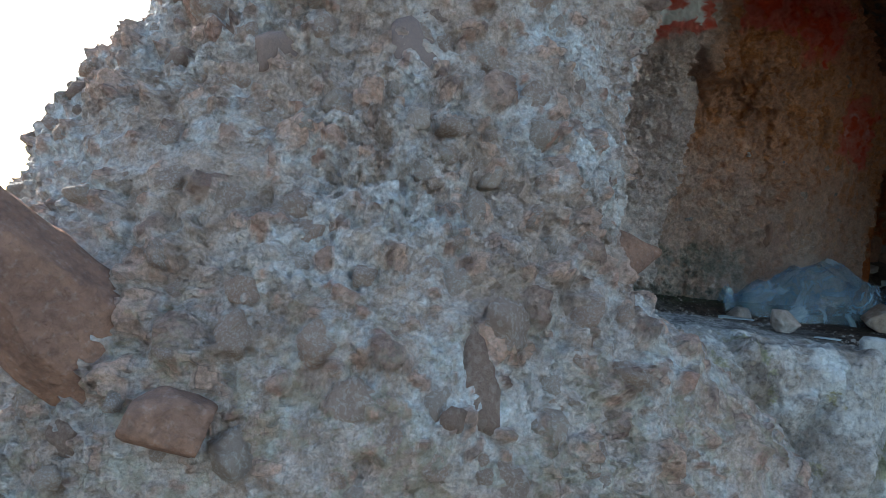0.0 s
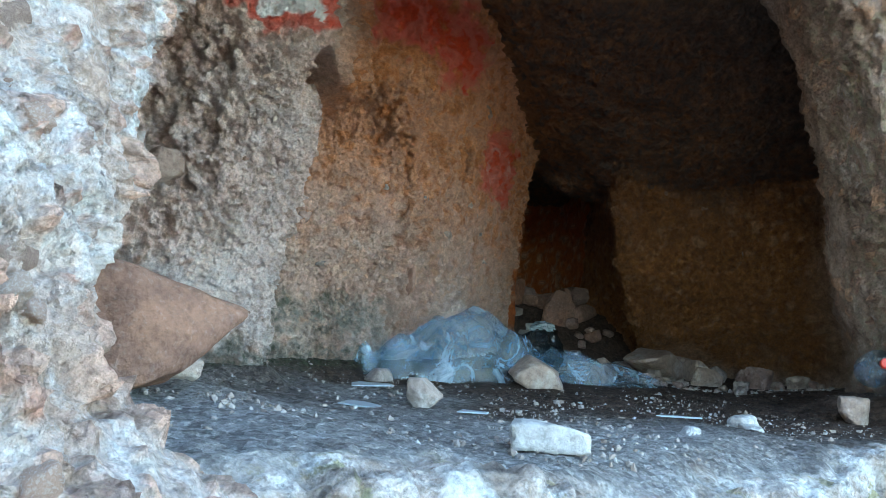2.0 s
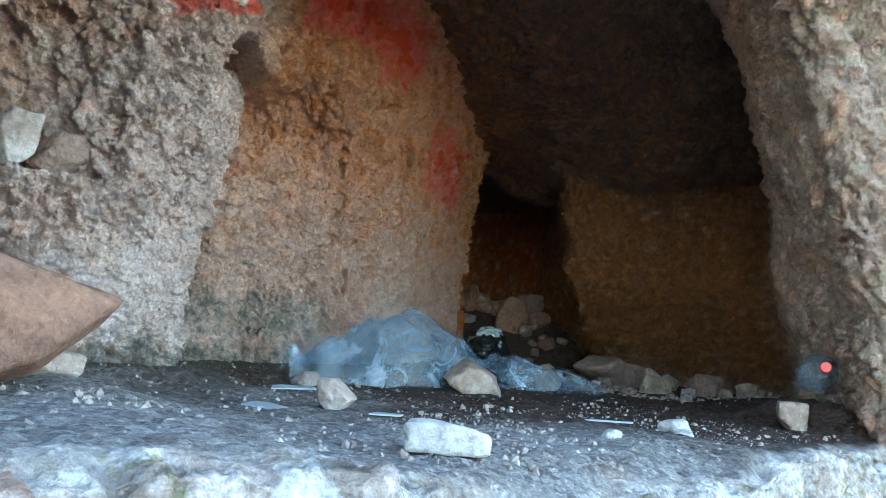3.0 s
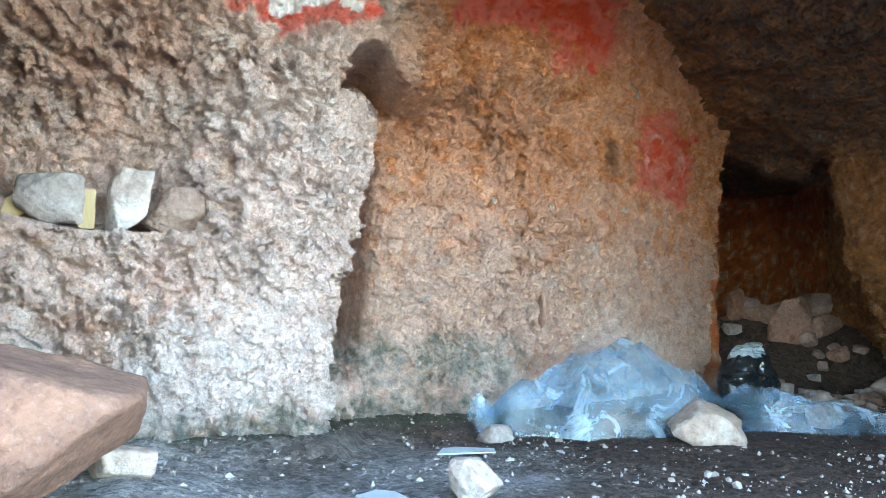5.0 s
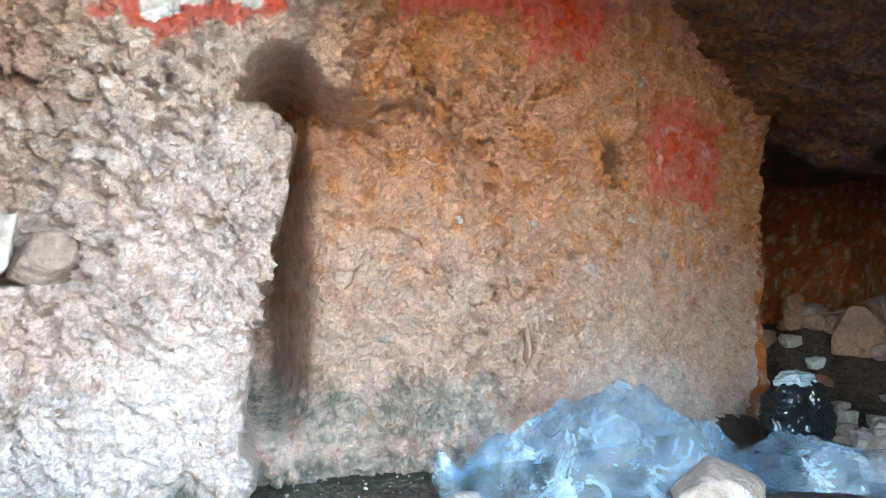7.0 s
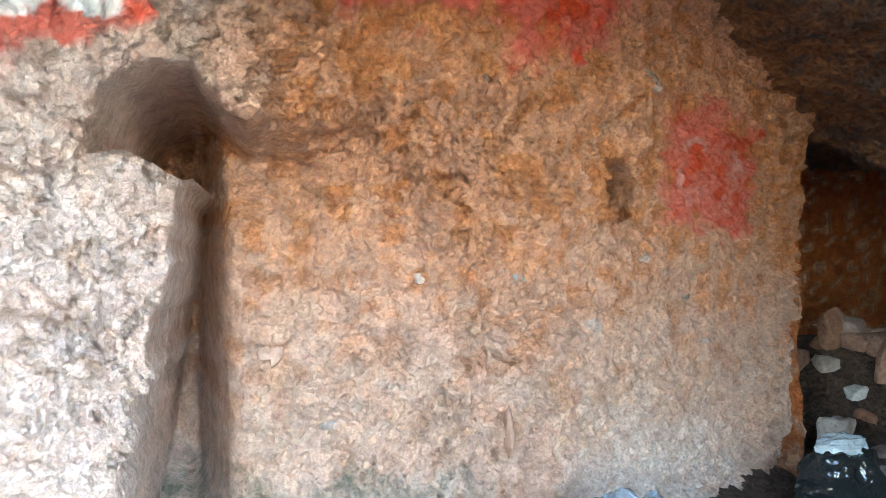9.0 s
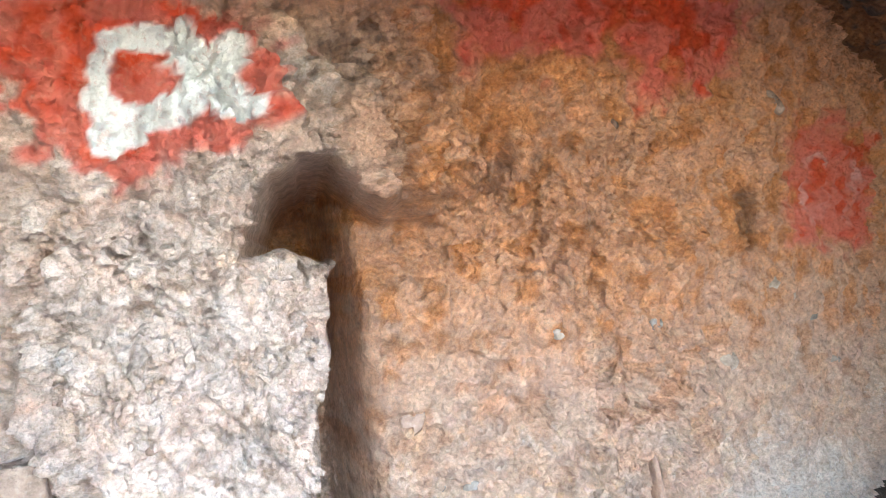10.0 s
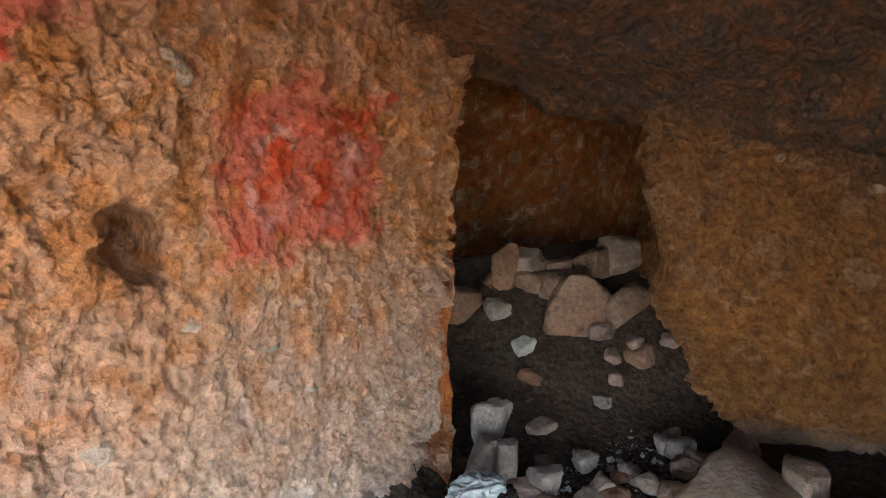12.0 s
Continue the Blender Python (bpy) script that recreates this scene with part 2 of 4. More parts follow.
def floor_material():
    m = Nodes("dusty_gravel_floor")
    soil = m.mix(m.noise(3.0, 6, 0.7), (0.045, 0.026, 0.018), (0.105, 0.066, 0.048))
    grey = m.mix(m.noise(30, 6, 0.75), (0.23, 0.215, 0.205), (0.49, 0.47, 0.455))
    base = m.mix(m.math("MULTIPLY", m.attribute("dust"), m.ramp(m.noise(7, 7, 0.75), [(0.25, 0.25), (0.55, 1.0)])), soil, grey)
    chips = m.ramp(m.voronoi(70), [(0.10, 1.0), (0.22, 0.0)])
    base = m.mix(m.math("MULTIPLY", chips, m.math("ADD", 0.12, m.math("MULTIPLY", m.attribute("dust"), 0.35))), base, (0.55, 0.52, 0.50))
    rock = m.mix(m.ramp(m.noise(24, 8, 0.75), [(0.35, 0.0), (0.65, 1.0)]), (0.34, 0.26, 0.215), (0.76, 0.68, 0.62))
    rock = m.mix(m.ramp(m.noise(5, 8, 0.75), [(0.45, 0.0), (0.6, 1.0)]), rock, (0.80, 0.80, 0.78))
    patch = m.ramp(m.noise(11, 5, 0.7), [(0.56, 0.0), (0.62, 1.0)])
    rock = m.mix(m.math("MULTIPLY", patch, m.attribute("lichen")), rock, m.mix(m.noise(6, 2), (0.46, 0.36, 0.10), (0.40, 0.42, 0.36)))
    rock = m.mix(m.math("MULTIPLY", m.attribute("joint"), 0.8), rock, (0.07, 0.052, 0.042))
    rock = m.mix(m.math("MULTIPLY", m.attribute("tone"), 0.5), rock, (0.36, 0.26, 0.20))
    chunky = m.voronoi(55, out="Color")
    base = m.mix(1.0, base, m.ramp(chunky, [(0.1, 0.55), (0.5, 1.0), (0.9, 1.35)]), "MULTIPLY")
    base = m.mix(1.0, base, m.ramp(m.noise(110, 4, 0.75), [(0.34, 0.6), (0.5, 1.0), (0.68, 1.3)]), "MULTIPLY")
    rock = m.mix(1.0, rock, m.ramp(m.noise(60, 5, 0.75), [(0.34, 0.55), (0.5, 1.0), (0.68, 1.25)]), "MULTIPLY")
    base = m.mix(m.attribute("stone"), base, rock)
    green = m.math("MULTIPLY", m.attribute("moss"), m.ramp(m.noise(30, 5), [(0.35, 0.2), (0.6, 1.0)]))
    base = m.mix(green, base, (0.055, 0.065, 0.035))
    return m.finish(base, 0.9, grain_bump(m, 1.0), Specular_IOR_Level=0.3)


def stone_material(name, a, b, vein=None, rough=0.8, strong=0.5):
    m = Nodes(name)
    tone = m.mix(m.ramp(m.noise(9, 8, 0.7, 0.3), [(0.3, 0.0), (0.7, 1.0)]), a, b)
    r = m.random()
    tone = m.mix(m.math("MULTIPLY", r, 0.35), tone, (0.30, 0.24, 0.21))
    if vein:
        tone = m.mix(m.ramp(m.noise(5, 5, 0.65, 0.6), [(0.5, 0.0), (0.6, 0.85)]), tone, vein)
    tone = m.mix(m.math("MULTIPLY", m.ramp(m.noise(90, 3), [(0.55, 0.0), (0.7, 1.0)]), 0.12), tone, (0.6, 0.55, 0.52))
    tone = m.mix(1.0, tone, m.ramp(m.noise(38, 6, 0.75), [(0.3, 0.6), (0.5, 1.0), (0.7, 1.25)]), "MULTIPLY")
    return m.finish(tone, rough, grain_bump(m, strong), Specular_IOR_Level=0.35)


floor_mat = floor_material()
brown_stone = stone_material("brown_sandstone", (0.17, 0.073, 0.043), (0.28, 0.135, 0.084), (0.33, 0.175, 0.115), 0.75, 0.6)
umber_stone = stone_material("umber_stone", (0.19, 0.125, 0.11), (0.29, 0.19, 0.155), None, 0.75, 0.45)
pale_stone = stone_material("pale_stone", (0.36, 0.27, 0.22), (0.50, 0.41, 0.36), (0.58, 0.53, 0.49))
white_stone = stone_material("white_stone", (0.42, 0.42, 0.41), (0.58, 0.58, 0.57), None, 0.85)
grey_stone = stone_material("grey_stone", (0.21, 0.175, 0.155), (0.34, 0.285, 0.26), (0.40, 0.35, 0.325))
tan_stone = stone_material("tan_stone", (0.29, 0.205, 0.16), (0.40, 0.295, 0.235), (0.44, 0.37, 0.32))
rust_clast = stone_material("rust_clast", (0.25, 0.15, 0.11), (0.38, 0.245, 0.185), (0.42, 0.30, 0.24), 0.8, 0.7)
clast_pink = stone_material("pinkish_clast", (0.40, 0.285, 0.225), (0.52, 0.40, 0.335), (0.54, 0.47, 0.42), 0.85, 0.7)
clay_clast = stone_material("clay_clast", (0.44, 0.285, 0.22), (0.60, 0.42, 0.335), (0.62, 0.52, 0.46), 0.85, 0.8)
ground_mat = stone_material("stony_ground", (0.075, 0.058, 0.042), (0.13, 0.10, 0.075), (0.16, 0.14, 0.11), 0.95)


# ---- the large structure ----
def part(name, bm, material, parent, label=""):
    """Links a bmesh as one mesh object under a thing or a part."""
    me = bpy.data.meshes.new(name)
    bm.to_mesh(me)
    bm.free()
    me.materials.append(material)
    ob = new(name, me)
    ob.parent = parent
    return tagged(ob, label)


def floor_height(x, y):
    x, y = np.asarray(x, float), np.asarray(y, float)
    gap = np.interp(x, [-1.0, 0.15, 0.3, 0.9, 1.4, 1.8, 2.1, 2.2], [-0.02, 0.0, 0.30, 0.33, 0.56, 0.80, 1.02, 3.0]) - y
    z = 0.06 * sstep(-gap, -0.22, 0.0) - 0.01 + 0.10 * sstep(y, 0.75, 1.2)
    z = z + 0.06 * sstep(-x, 0.0, 0.4) * sstep(-y, -0.1, 0.5) + 0.06 * sstep(x, 2.1, 2.7) * sstep(-y, 0.2, 0.8) * (1 - sstep(-y, 0.8, 1.0)) + 0.09 * sstep(x, 1.72, 1.95) * sstep(-y, 0.85, 1.1)
    z = z + 0.30 * sstep(y + 0.45 * (x - 2.4), 1.15, 1.75) * sstep(x, 2.2, 2.9) * sstep(-y, -2.6, -1.9)
    return z - 0.045 * sstep(-y, 1.3, 1.5) * sstep(x, -0.1, 0.2) * (1 - sstep(x, 0.7, 1.0))


def wall_sheet(knots, step, heights, shift, lean):
    """A standing sheet over a plan line, with a sideways shift and a backward lean that depend on height and place."""
    line = curve_points(knots, step)
    g = np.zeros((len(line), len(heights), 3))
    for j, z in enumerate(heights):
        g[:, j, 0] = line[:, 0] + shift(line, z)
        g[:, j, 1] = line[:, 1] + lean(line, z)
        g[:, j, 2] = z
    return g


HEIGHTS = spaced([(-1.35, -0.45, 0.05), (-0.45, 0.95, 0.0065), (0.95, 1.5, 0.02), (1.5, 3.3, 0.08)])

# cliff to the near side of the opening, from its far corner round to the reveal of the cave
near_knots = [(-2.2, 8.0), (-1.9, 4.0), (-1.75, 2.0), (-1.70, 0.4), (-1.74, -0.6), (-1.80, -1.2), (-1.68, -1.56), (-1.45, -1.74), (-1.1, -1.745),
              (-0.93, -1.68), (-0.84, -1.57), (-0.81, -1.38), (-0.86, -1.1), (-0.95, -0.7), (-1.03, -0.35), (-1.12, 0.05)]
FINE = np.vstack([curve_points(near_knots[:6], 0.06)[:-1], curve_points(near_knots[4:], 0.0068)[len(curve_points(near_knots[4:6], 0.0068)):]])
cliff_grid = np.zeros((len(FINE), len(HEIGHTS), 3))
for j, z in enumerate(HEIGHTS):
    front = sstep(-FINE[:, 1], 0.3, 1.3)
    edge = sstep(FINE[:, 0], -1.1, -0.8)
    cliff_grid[:, j, 0] = FINE[:, 0] + edge * (np.interp(z, [-0.6, -0.25, -0.08, 0.02, 0.12], [0.75, 0.50, 0.30, 0.12, 0.0]) + np.interp(z, [0.25, 0.4, 0.55, 0.75, 0.9, 1.2, 1.6, 2.1], [0, 0.04, 0.11, 0.19, 0.24, 0.35, 0.6, 1.4]))
    cliff_grid[:, j, 0] += sstep(-FINE[:, 0], 1.5, 1.75) * np.interp(z, [0.15, 0.3, 0.45, 0.6, 0.9], [-0.26, -0.24, -0.17, -0.09, 0.06])
    cliff_grid[:, j, 1] = FINE[:, 1] + front * np.interp(z, [-1.3, -0.1, 0.0, 0.6, 1.2, 3.3], [-0.25, -0.03, 0.0, 0.32, 0.45, 0.6])
    cliff_grid[:, j, 2] = z
cliff_grid, c_mask, c_id = rock_relief(cliff_grid, 0.022, 0.020, 0.005, 0.030, 0.085, 3, 1.0, 0.030, 0.62, 0.017)
low = sstep(0.25 - cliff_grid[..., 2], 0, 0.4).reshape(-1)
cliff_near = tagged(grid_object("wall_cliff_near", cliff_grid, cliff_rock, {"clast": c_mask, "cid": c_id, "lichen": 0.3 * low}),
                    "pinkish grey conglomerate cliff face with embedded stones and pits", "cliff", kind="structure")

# back wall of the cave: shelf recess, pale pillar, hollow beyond it with a niche, then the long orange wall to the passage
EDGE_Z = [0.0, 0.15, 0.23, 0.33, 0.43, 0.53, 0.62, 0.72, 0.82, 0.91, 0.97]
EDGE_X = [0.18, 0.17, 0.15, 0.16, 0.18, 0.20, 0.23, 0.25, 0.265, 0.275, 0.28]
xs = spaced([(-1.1, 0.1, 0.007), (0.1, 0.42, 0.004), (0.42, 2.2, 0.0058)])
zs = spaced([(-0.08, 0.9, 0.006), (0.9, 1.18, 0.005), (1.18, 1.5, 0.006), (1.5, 2.1, 0.03)])
X, Z = np.meshgrid(xs, zs, indexing="ij")
flat = np.stack([X.reshape(-1), 0 * X.reshape(-1), Z.reshape(-1)], 1)
wob = (0.014 * fbm(flat, 0.05, 3, 71)).reshape(X.shape)
pillar = np.interp(X, [-1.1, -0.8, -0.3, 0.1, 0.3, 0.5], [-0.01, 0.02, 0.01, -0.015, -0.025, -0.02]) - 0.15 * np.minimum(Z, 1.1)
pillar += 0.05 * sstep(X, 0.16, 0.34) * sstep(Z, 0.2, 0.6)
shelf_z = 0.575 + 0.035 * sstep(-X, 0.45, 0.7)
shelf = sstep(Z, shelf_z - 0.012, shelf_z + 0.014) * sstep(-X, 0.08, 0.32) * (1 - 0.9 * sstep(Z, 0.72, 1.35))
pillar += 0.17 * shelf
hollow = np.interp(X, [0.1, 0.3, 0.42, 0.55, 0.75, 0.97, 1.1, 1.27, 1.38, 1.68, 1.74, 2.0, 2.2], [0.27, 0.30, 0.32, 0.345, 0.285, 0.30, 0.34, 0.43, 0.49, 0.62, 0.67, 0.82, 0.93]) - 0.17 * (Z - 0.5)
hollow += 0.12 * sstep(Z, 0.82, 0.97) * sstep(-X, -0.85, -0.5)
hollow -= 0.014 * np.exp(-((X - 0.90 - 0.12 * (0.7 - Z)) / 0.025) ** 2) * sstep(Z, 0.25, 0.4) * (1 - sstep(Z, 1.0, 1.2))
hollow += 0.010 * np.exp(-((X - 0.855 - 0.12 * (0.7 - Z)) / 0.018) ** 2) * sstep(Z, 0.35, 0.5) * (1 - sstep(Z, 0.9, 1.1))
hollow -= 0.05 * sstep(0.24 - Z, 0.0, 0.1) * sstep(-X, -0.9, -0.6)
share = np.interp(X, [0.1, 0.3, 0.45, 0.62, 0.9], [0, 0.25, 0.5, 0.75, 1])
above = pillar * (1 - share) + hollow * share
slot = 0.44 * sstep(-X, -0.385, -0.24) ** 1.4 * sstep(Z, 0.12, 0.35)
xe = np.interp(Z, EDGE_Z, EDGE_X)
top = np.interp(X + 0.02, [0.15, 0.17, 0.20, 0.25, 0.32, 0.38, 0.42, 0.60, 0.80, 0.95], [0.975, 1.00, 1.07, 1.115, 1.13, 1.08, 1.05, 1.04, 1.02, 0.95])
soft_band = np.interp(X, [0.15, 0.36, 0.45, 0.9], [0.006, 0.020, 0.055, 0.10])
below = 1 - sstep(Z + wob, top - soft_band, top + soft_band)
sill = 0.978 - 0.03 * sstep(X, 0.2, 0.3)
opened = np.maximum(sstep(X + wob - xe, -0.003, 0.02), sstep(X + wob, 0.145, 0.16) * sstep(Z + 0.5 * wob, sill - 0.004, sill + 0.012))
in_hollow = below * opened
Y = above * (1 - in_hollow) + (hollow + slot) * in_hollow
hole = np.exp(-((X + wob - 1.33) / 0.055) ** 4 - ((Z + 0.5 * (X - 1.33) + 1.3 * wob - 0.945) / 0.05) ** 4)
Y += 0.34 * hole * (1 - 0.96 * sstep(X, 1.29, 1.385))
wall_grid = np.stack([X, Y, Z], 2)
wall_grid, w_mask, w_id = rock_relief(wall_grid, 0.012, 0.013, 0.009, 0.010, 0.05, 11, 1.0, 0.016, 0.35, 0.022, sstep(-normals_of(wall_grid)[..., 1].reshape(-1), 0.15, 0.75) * (1 + 0.45 * sstep(Z.reshape(-1), 0.75, 1.1)))
fx, fz = (X + 1.2 * wob).reshape(-1), (Z + 1.2 * wob).reshape(-1)
rag = fbm(flat, 0.05, 3, 77)


def ellipse(x, z, a, b, soft=0.25, ragged=0.2):
    r = np.sqrt(((fx - x) / a) ** 2 + ((fz - z) / b) ** 2) + ragged * rag
    return 1 - sstep(r, 1 - soft, 1 + soft)


def stroke(x0, z0, x1, z1, w):
    dx, dz = x1 - x0, z1 - z0
    t = np.clip(((fx - x0) * dx + (fz - z0) * dz) / (dx * dx + dz * dz), 0, 1)
    d = np.hypot(fx - x0 - t * dx, fz - z0 - t * dz) + 0.006 * rag
    return 1 - sstep(d, w * 0.7, w * 1.2)


red = np.maximum(ellipse(0.01, 1.27, 0.21, 0.15, 0.14, 0.3), 1.0 * np.maximum(ellipse(0.80, 1.45, 0.24, 0.15, 0.25, 0.35), ellipse(1.06, 1.41, 0.20, 0.17, 0.25, 0.35)))
red = np.maximum(red, 0.85 * ellipse(0.66, 1.46, 0.10, 0.14, 0.45, 0.35))
box = np.maximum(np.abs((fx - 1.67) / 0.21), np.abs((fz - 1.02 + 0.12 * (fx - 1.67)) / 0.165)) + 0.10 * rag
red = np.maximum(red, (1 - sstep(box + 0.1 * rag, 0.75, 1.15)) * 0.92)
ring_d = np.abs(np.hypot((fx - 0.025) / 0.082, (fz - 1.245) / 0.084) - 0.74)
white = (1 - sstep(ring_d + 0.10 * rag, 0.20, 0.32)) * sstep(np.hypot((fx - 0.095) / 1.4, fz - 1.24) + 0.01 * rag, 0.022, 0.036)
white = np.maximum(white, np.maximum(stroke(0.088, 1.295, 0.178, 1.205, 0.024), stroke(0.175, 1.298, 0.092, 1.206, 0.024)))
faint = np.maximum(ellipse(1.775, 1.035, 0.045, 0.075, 0.5, 0.6), 0.8 * ellipse(1.74, 0.94, 0.05, 0.03, 0.5, 0.6))
faint = np.maximum(faint, 0.7 * ellipse(1.605, 0.945, 0.035, 0.03, 0.6, 0.6))
ring2 = np.abs(np.hypot((fx - 1.585) / 0.06, (fz - 1.02) / 0.09) - 0.85)
faint = np.maximum(faint, 1 - sstep(ring2 + 0.08 * rag, 0.12, 0.4) * (0.55 + 0.9 * rag))
white = np.maximum(white, 0.34 * np.clip(faint, 0, 1) * (0.6 + 0.5 * rag))
hol = np.maximum(in_hollow, sstep(X, 0.25, 0.5)).reshape(-1)
orange = np.clip(np.maximum(hol, sstep(fz, 1.25, 1.45)) * sstep(fz + 0.06 * rag + 0.10 * vnoise(flat, 0.3, 81), 0.36, 0.92), 0, 1)
pale = (1 - hol) * sstep(0.45 * rag + 0.55 * vnoise(flat, 0.22, 90) + 0.9 * sstep(fx, -0.9, -0.3) + 0.45 - 1.2 * sstep(fz, 0.35, 1.0) * sstep(-fx, 0.1, 0.4) - 0.5 * sstep(fz, 0.9, 1.2), 0.35, 1.25) * (0.42 + 0.33 * sstep(0.55 - fz, 0.0, 0.4))
pale = np.maximum(pale, 0.5 * hol * sstep(0.5 * rag + vnoise(flat, 0.2, 93) + sstep(0.55 - fz, 0, 0.3), 0.7, 1.5) * (1 - sstep(fz, 0.55, 0.8)))
moss = sstep(0.34 - fz + 0.05 * rag, 0.0, 0.10) * hol * (1 - sstep(fx, 0.75, 1.0)) * sstep(fz + 0.04 * rag, 0.10, 0.2) * 0.9
moss = np.maximum(moss, sstep(0.14 - fz + 0.03 * rag, 0, 0.07) * (1 - sstep(fx, 0.9, 1.2)))
moss = np.maximum(moss, 0.35 * sstep(-fx, 0.5, 0.8) * sstep(0.6 - fz, 0, 0.1))
# Only the grey smear above the niche.
soot_shade = ellipse(0.42, 1.30, 0.16, 0.05, 0.6, 0.4) * 0.45
w_mask = w_mask * (1 - 0.75 * orange)
wall_back = tagged(grid_object("wall_back", wall_grid, cave_rock, {"clast": w_mask, "cid": w_id, "red": red, "white": white, "orange": orange, "pale": pale, "moss": moss, "soot_shade": soot_shade}),
                   "hand-hewn rock wall with red and white painted marks and a niche", "wall", kind="structure")

# far side: partition beyond the passage, the far reveal of the arch, then the cliff outside
far_knots = [(3.6, 1.6), (3.05, 0.95), (2.72, 0.58), (2.57, 0.42), (2.76, 0.17), (3.06, -0.12), (3.22, -0.38), (2.95, -0.66), (2.50, -0.86), (2.22, -1.0), (2.02, -1.2), (1.82, -1.36), (1.70, -1.47), (1.80, -1.62), (2.3, -1.72), (3.2, -1.8), (4.5, -1.8), (6.5, -1.6)]
far_h = spaced([(-1.35, -0.2, 0.06), (-0.2, 1.6, 0.014), (1.6, 3.3, 0.08)])
far_grid = wall_sheet(far_knots, 0.014, far_h,
                      lambda p, z: (1 - sstep(-p[:, 1], 0.4, 0.9)) * (-0.26 * (z - 0.6) + 0.85 * max(0.55 - z, 0)) * (1 - sstep(p[:, 0], 2.9, 3.5)) + sstep(-p[:, 1], 0.5, 1.0) * np.interp(z, [-1.3, 0.0, 0.22, 0.77, 1.15, 1.49, 2.0], [0.08, 0.03, 0.0, -0.15, -0.34, -0.54, -1.1]),
                      lambda p, z: sstep(-p[:, 1], 0.6, 1.2) * 0.10 * z + 0.45 * max(0.55 - z, 0) * (1 - sstep(-p[:, 1], 0.0, 0.5)))
far_grid, f_mask, f_id = rock_relief(far_grid, 0.022, 0.020, 0.006, 0.016, 0.07, 23, 1.0, 0.018, 0.3, 0.024)
f_mask = f_mask * (0.3 + 0.7 * sstep(-far_grid[..., 1].reshape(-1), 0.7, 1.1))
fp = far_grid.reshape(-1, 3)
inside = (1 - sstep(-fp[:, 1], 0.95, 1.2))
# Darker orange inside; the upper part also darkens as painted shade.
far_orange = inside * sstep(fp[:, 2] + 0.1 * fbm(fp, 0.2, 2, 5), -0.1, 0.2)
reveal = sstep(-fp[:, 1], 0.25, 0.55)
wall_far = tagged(grid_object("wall_far", far_grid, far_rock, {"clast": f_mask, "cid": f_id, "orange": far_orange * (1 - reveal), "soot_shade": 0.8 * inside * (1 - reveal) * sstep(fp[:, 2] + 0.12 * fbm(fp, 0.25, 2, 6), 0.70, 1.15), "lichen": (1 - inside) * 0.4}),
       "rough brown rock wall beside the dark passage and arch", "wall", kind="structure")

# chamber beyond the passage
room = wall_sheet([(2.20, 0.91), (2.13, 1.12), (1.95, 1.6), (1.95, 2.3), (2.3, 2.85), (3.2, 2.95), (3.85, 2.4), (3.6, 1.5)], 0.03, spaced([(-0.3, 1.7, 0.03)]),
                  lambda p, z: 0 * p[:, 0], lambda p, z: 0 * p[:, 0])
room, r_mask, r_id = rock_relief(room, 0.03, 0.02, 0.006, 0.012, 0.08, 31)
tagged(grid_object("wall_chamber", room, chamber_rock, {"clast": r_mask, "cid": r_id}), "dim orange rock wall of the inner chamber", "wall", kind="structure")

# vaulted roof over cave, passage and chamber, with a shaft to the sky above the chamber
cx, cy = spaced([(-1.5, 1.2, 0.025), (1.2, 2.9, 0.013), (2.9, 4.1, 0.025)]), spaced([(-1.55, -0.2, 0.025), (-0.2, 1.3, 0.014), (1.3, 3.1, 0.025)])
CX, CY = np.meshgrid(cx, cy, indexing="ij")
low = np.interp(CX, [-1.5, -0.6, 0.4, 0.9, 1.35, 1.75, 2.1, 2.6, 3.4, 4.1], [1.3, 1.62, 1.74, 1.72, 1.55, 1.41, 1.28, 1.04, 1.10, 1.05]) - 0.05 * np.maximum(CY, 0)
deep = sstep(CY, -0.95, 0.1)
dome = low * deep + (1.76 - 0.16 * ((CX - 0.8) / 1.4) ** 2) * (1 - deep)
tunnel = sstep(CY + 0.62 * (CX - 2.05), 0.6, 1.2) * sstep(CX, 1.75, 2.0)
roof = np.stack([CX, CY, dome * (1 - tunnel) + (1.27 - 0.16 * sstep(CX, 2.15, 2.6) * (1 - sstep(CY, 0.9, 1.3)) + 0.03 * np.sin(4 * CX + 7 * CY)) * tunnel], 2)
roof, v_mask, v_id = rock_relief(roof, 0.03, 0.022, 0.006, 0.012, 0.07, 37, -1.0, crisp=0.016)
# Lighter band by the back wall; elsewhere the vault's shade is painted in.
bright_band = sstep(CY - np.interp(CX, [1.0, 1.4, 1.8, 2.1], [-0.40, -0.08, 0.12, 0.28]), 0.0, 0.45) * (1 - sstep(CX, 2.1, 2.5))
mid = 0.25 * (roof[:-1, :-1] + roof[1:, :-1] + roof[1:, 1:] + roof[:-1, 1:])
shaft = np.hypot((mid[..., 0] - 2.8) / 0.25, (mid[..., 1] - 2.45) / 0.25) < 1
tagged(grid_object("ceiling", roof, roof_rock, {"clast": v_mask, "cid": v_id, "orange": sstep(roof[..., 1].reshape(-1), -0.9, 0.0), "soot_shade": (1 - 0.9 * bright_band).reshape(-1)}, keep=~shaft), "hewn rock ceiling of the cave", "ceiling", kind="structure")
ang = np.linspace(0, 2 * math.pi, 49)
ring = np.stack([np.stack([2.8 + 0.36 * np.cos(ang), 2.45 + 0.36 * np.sin(ang), 0 * ang + z], 1) for z in np.linspace(1.2, 1.95, 24)], 1)
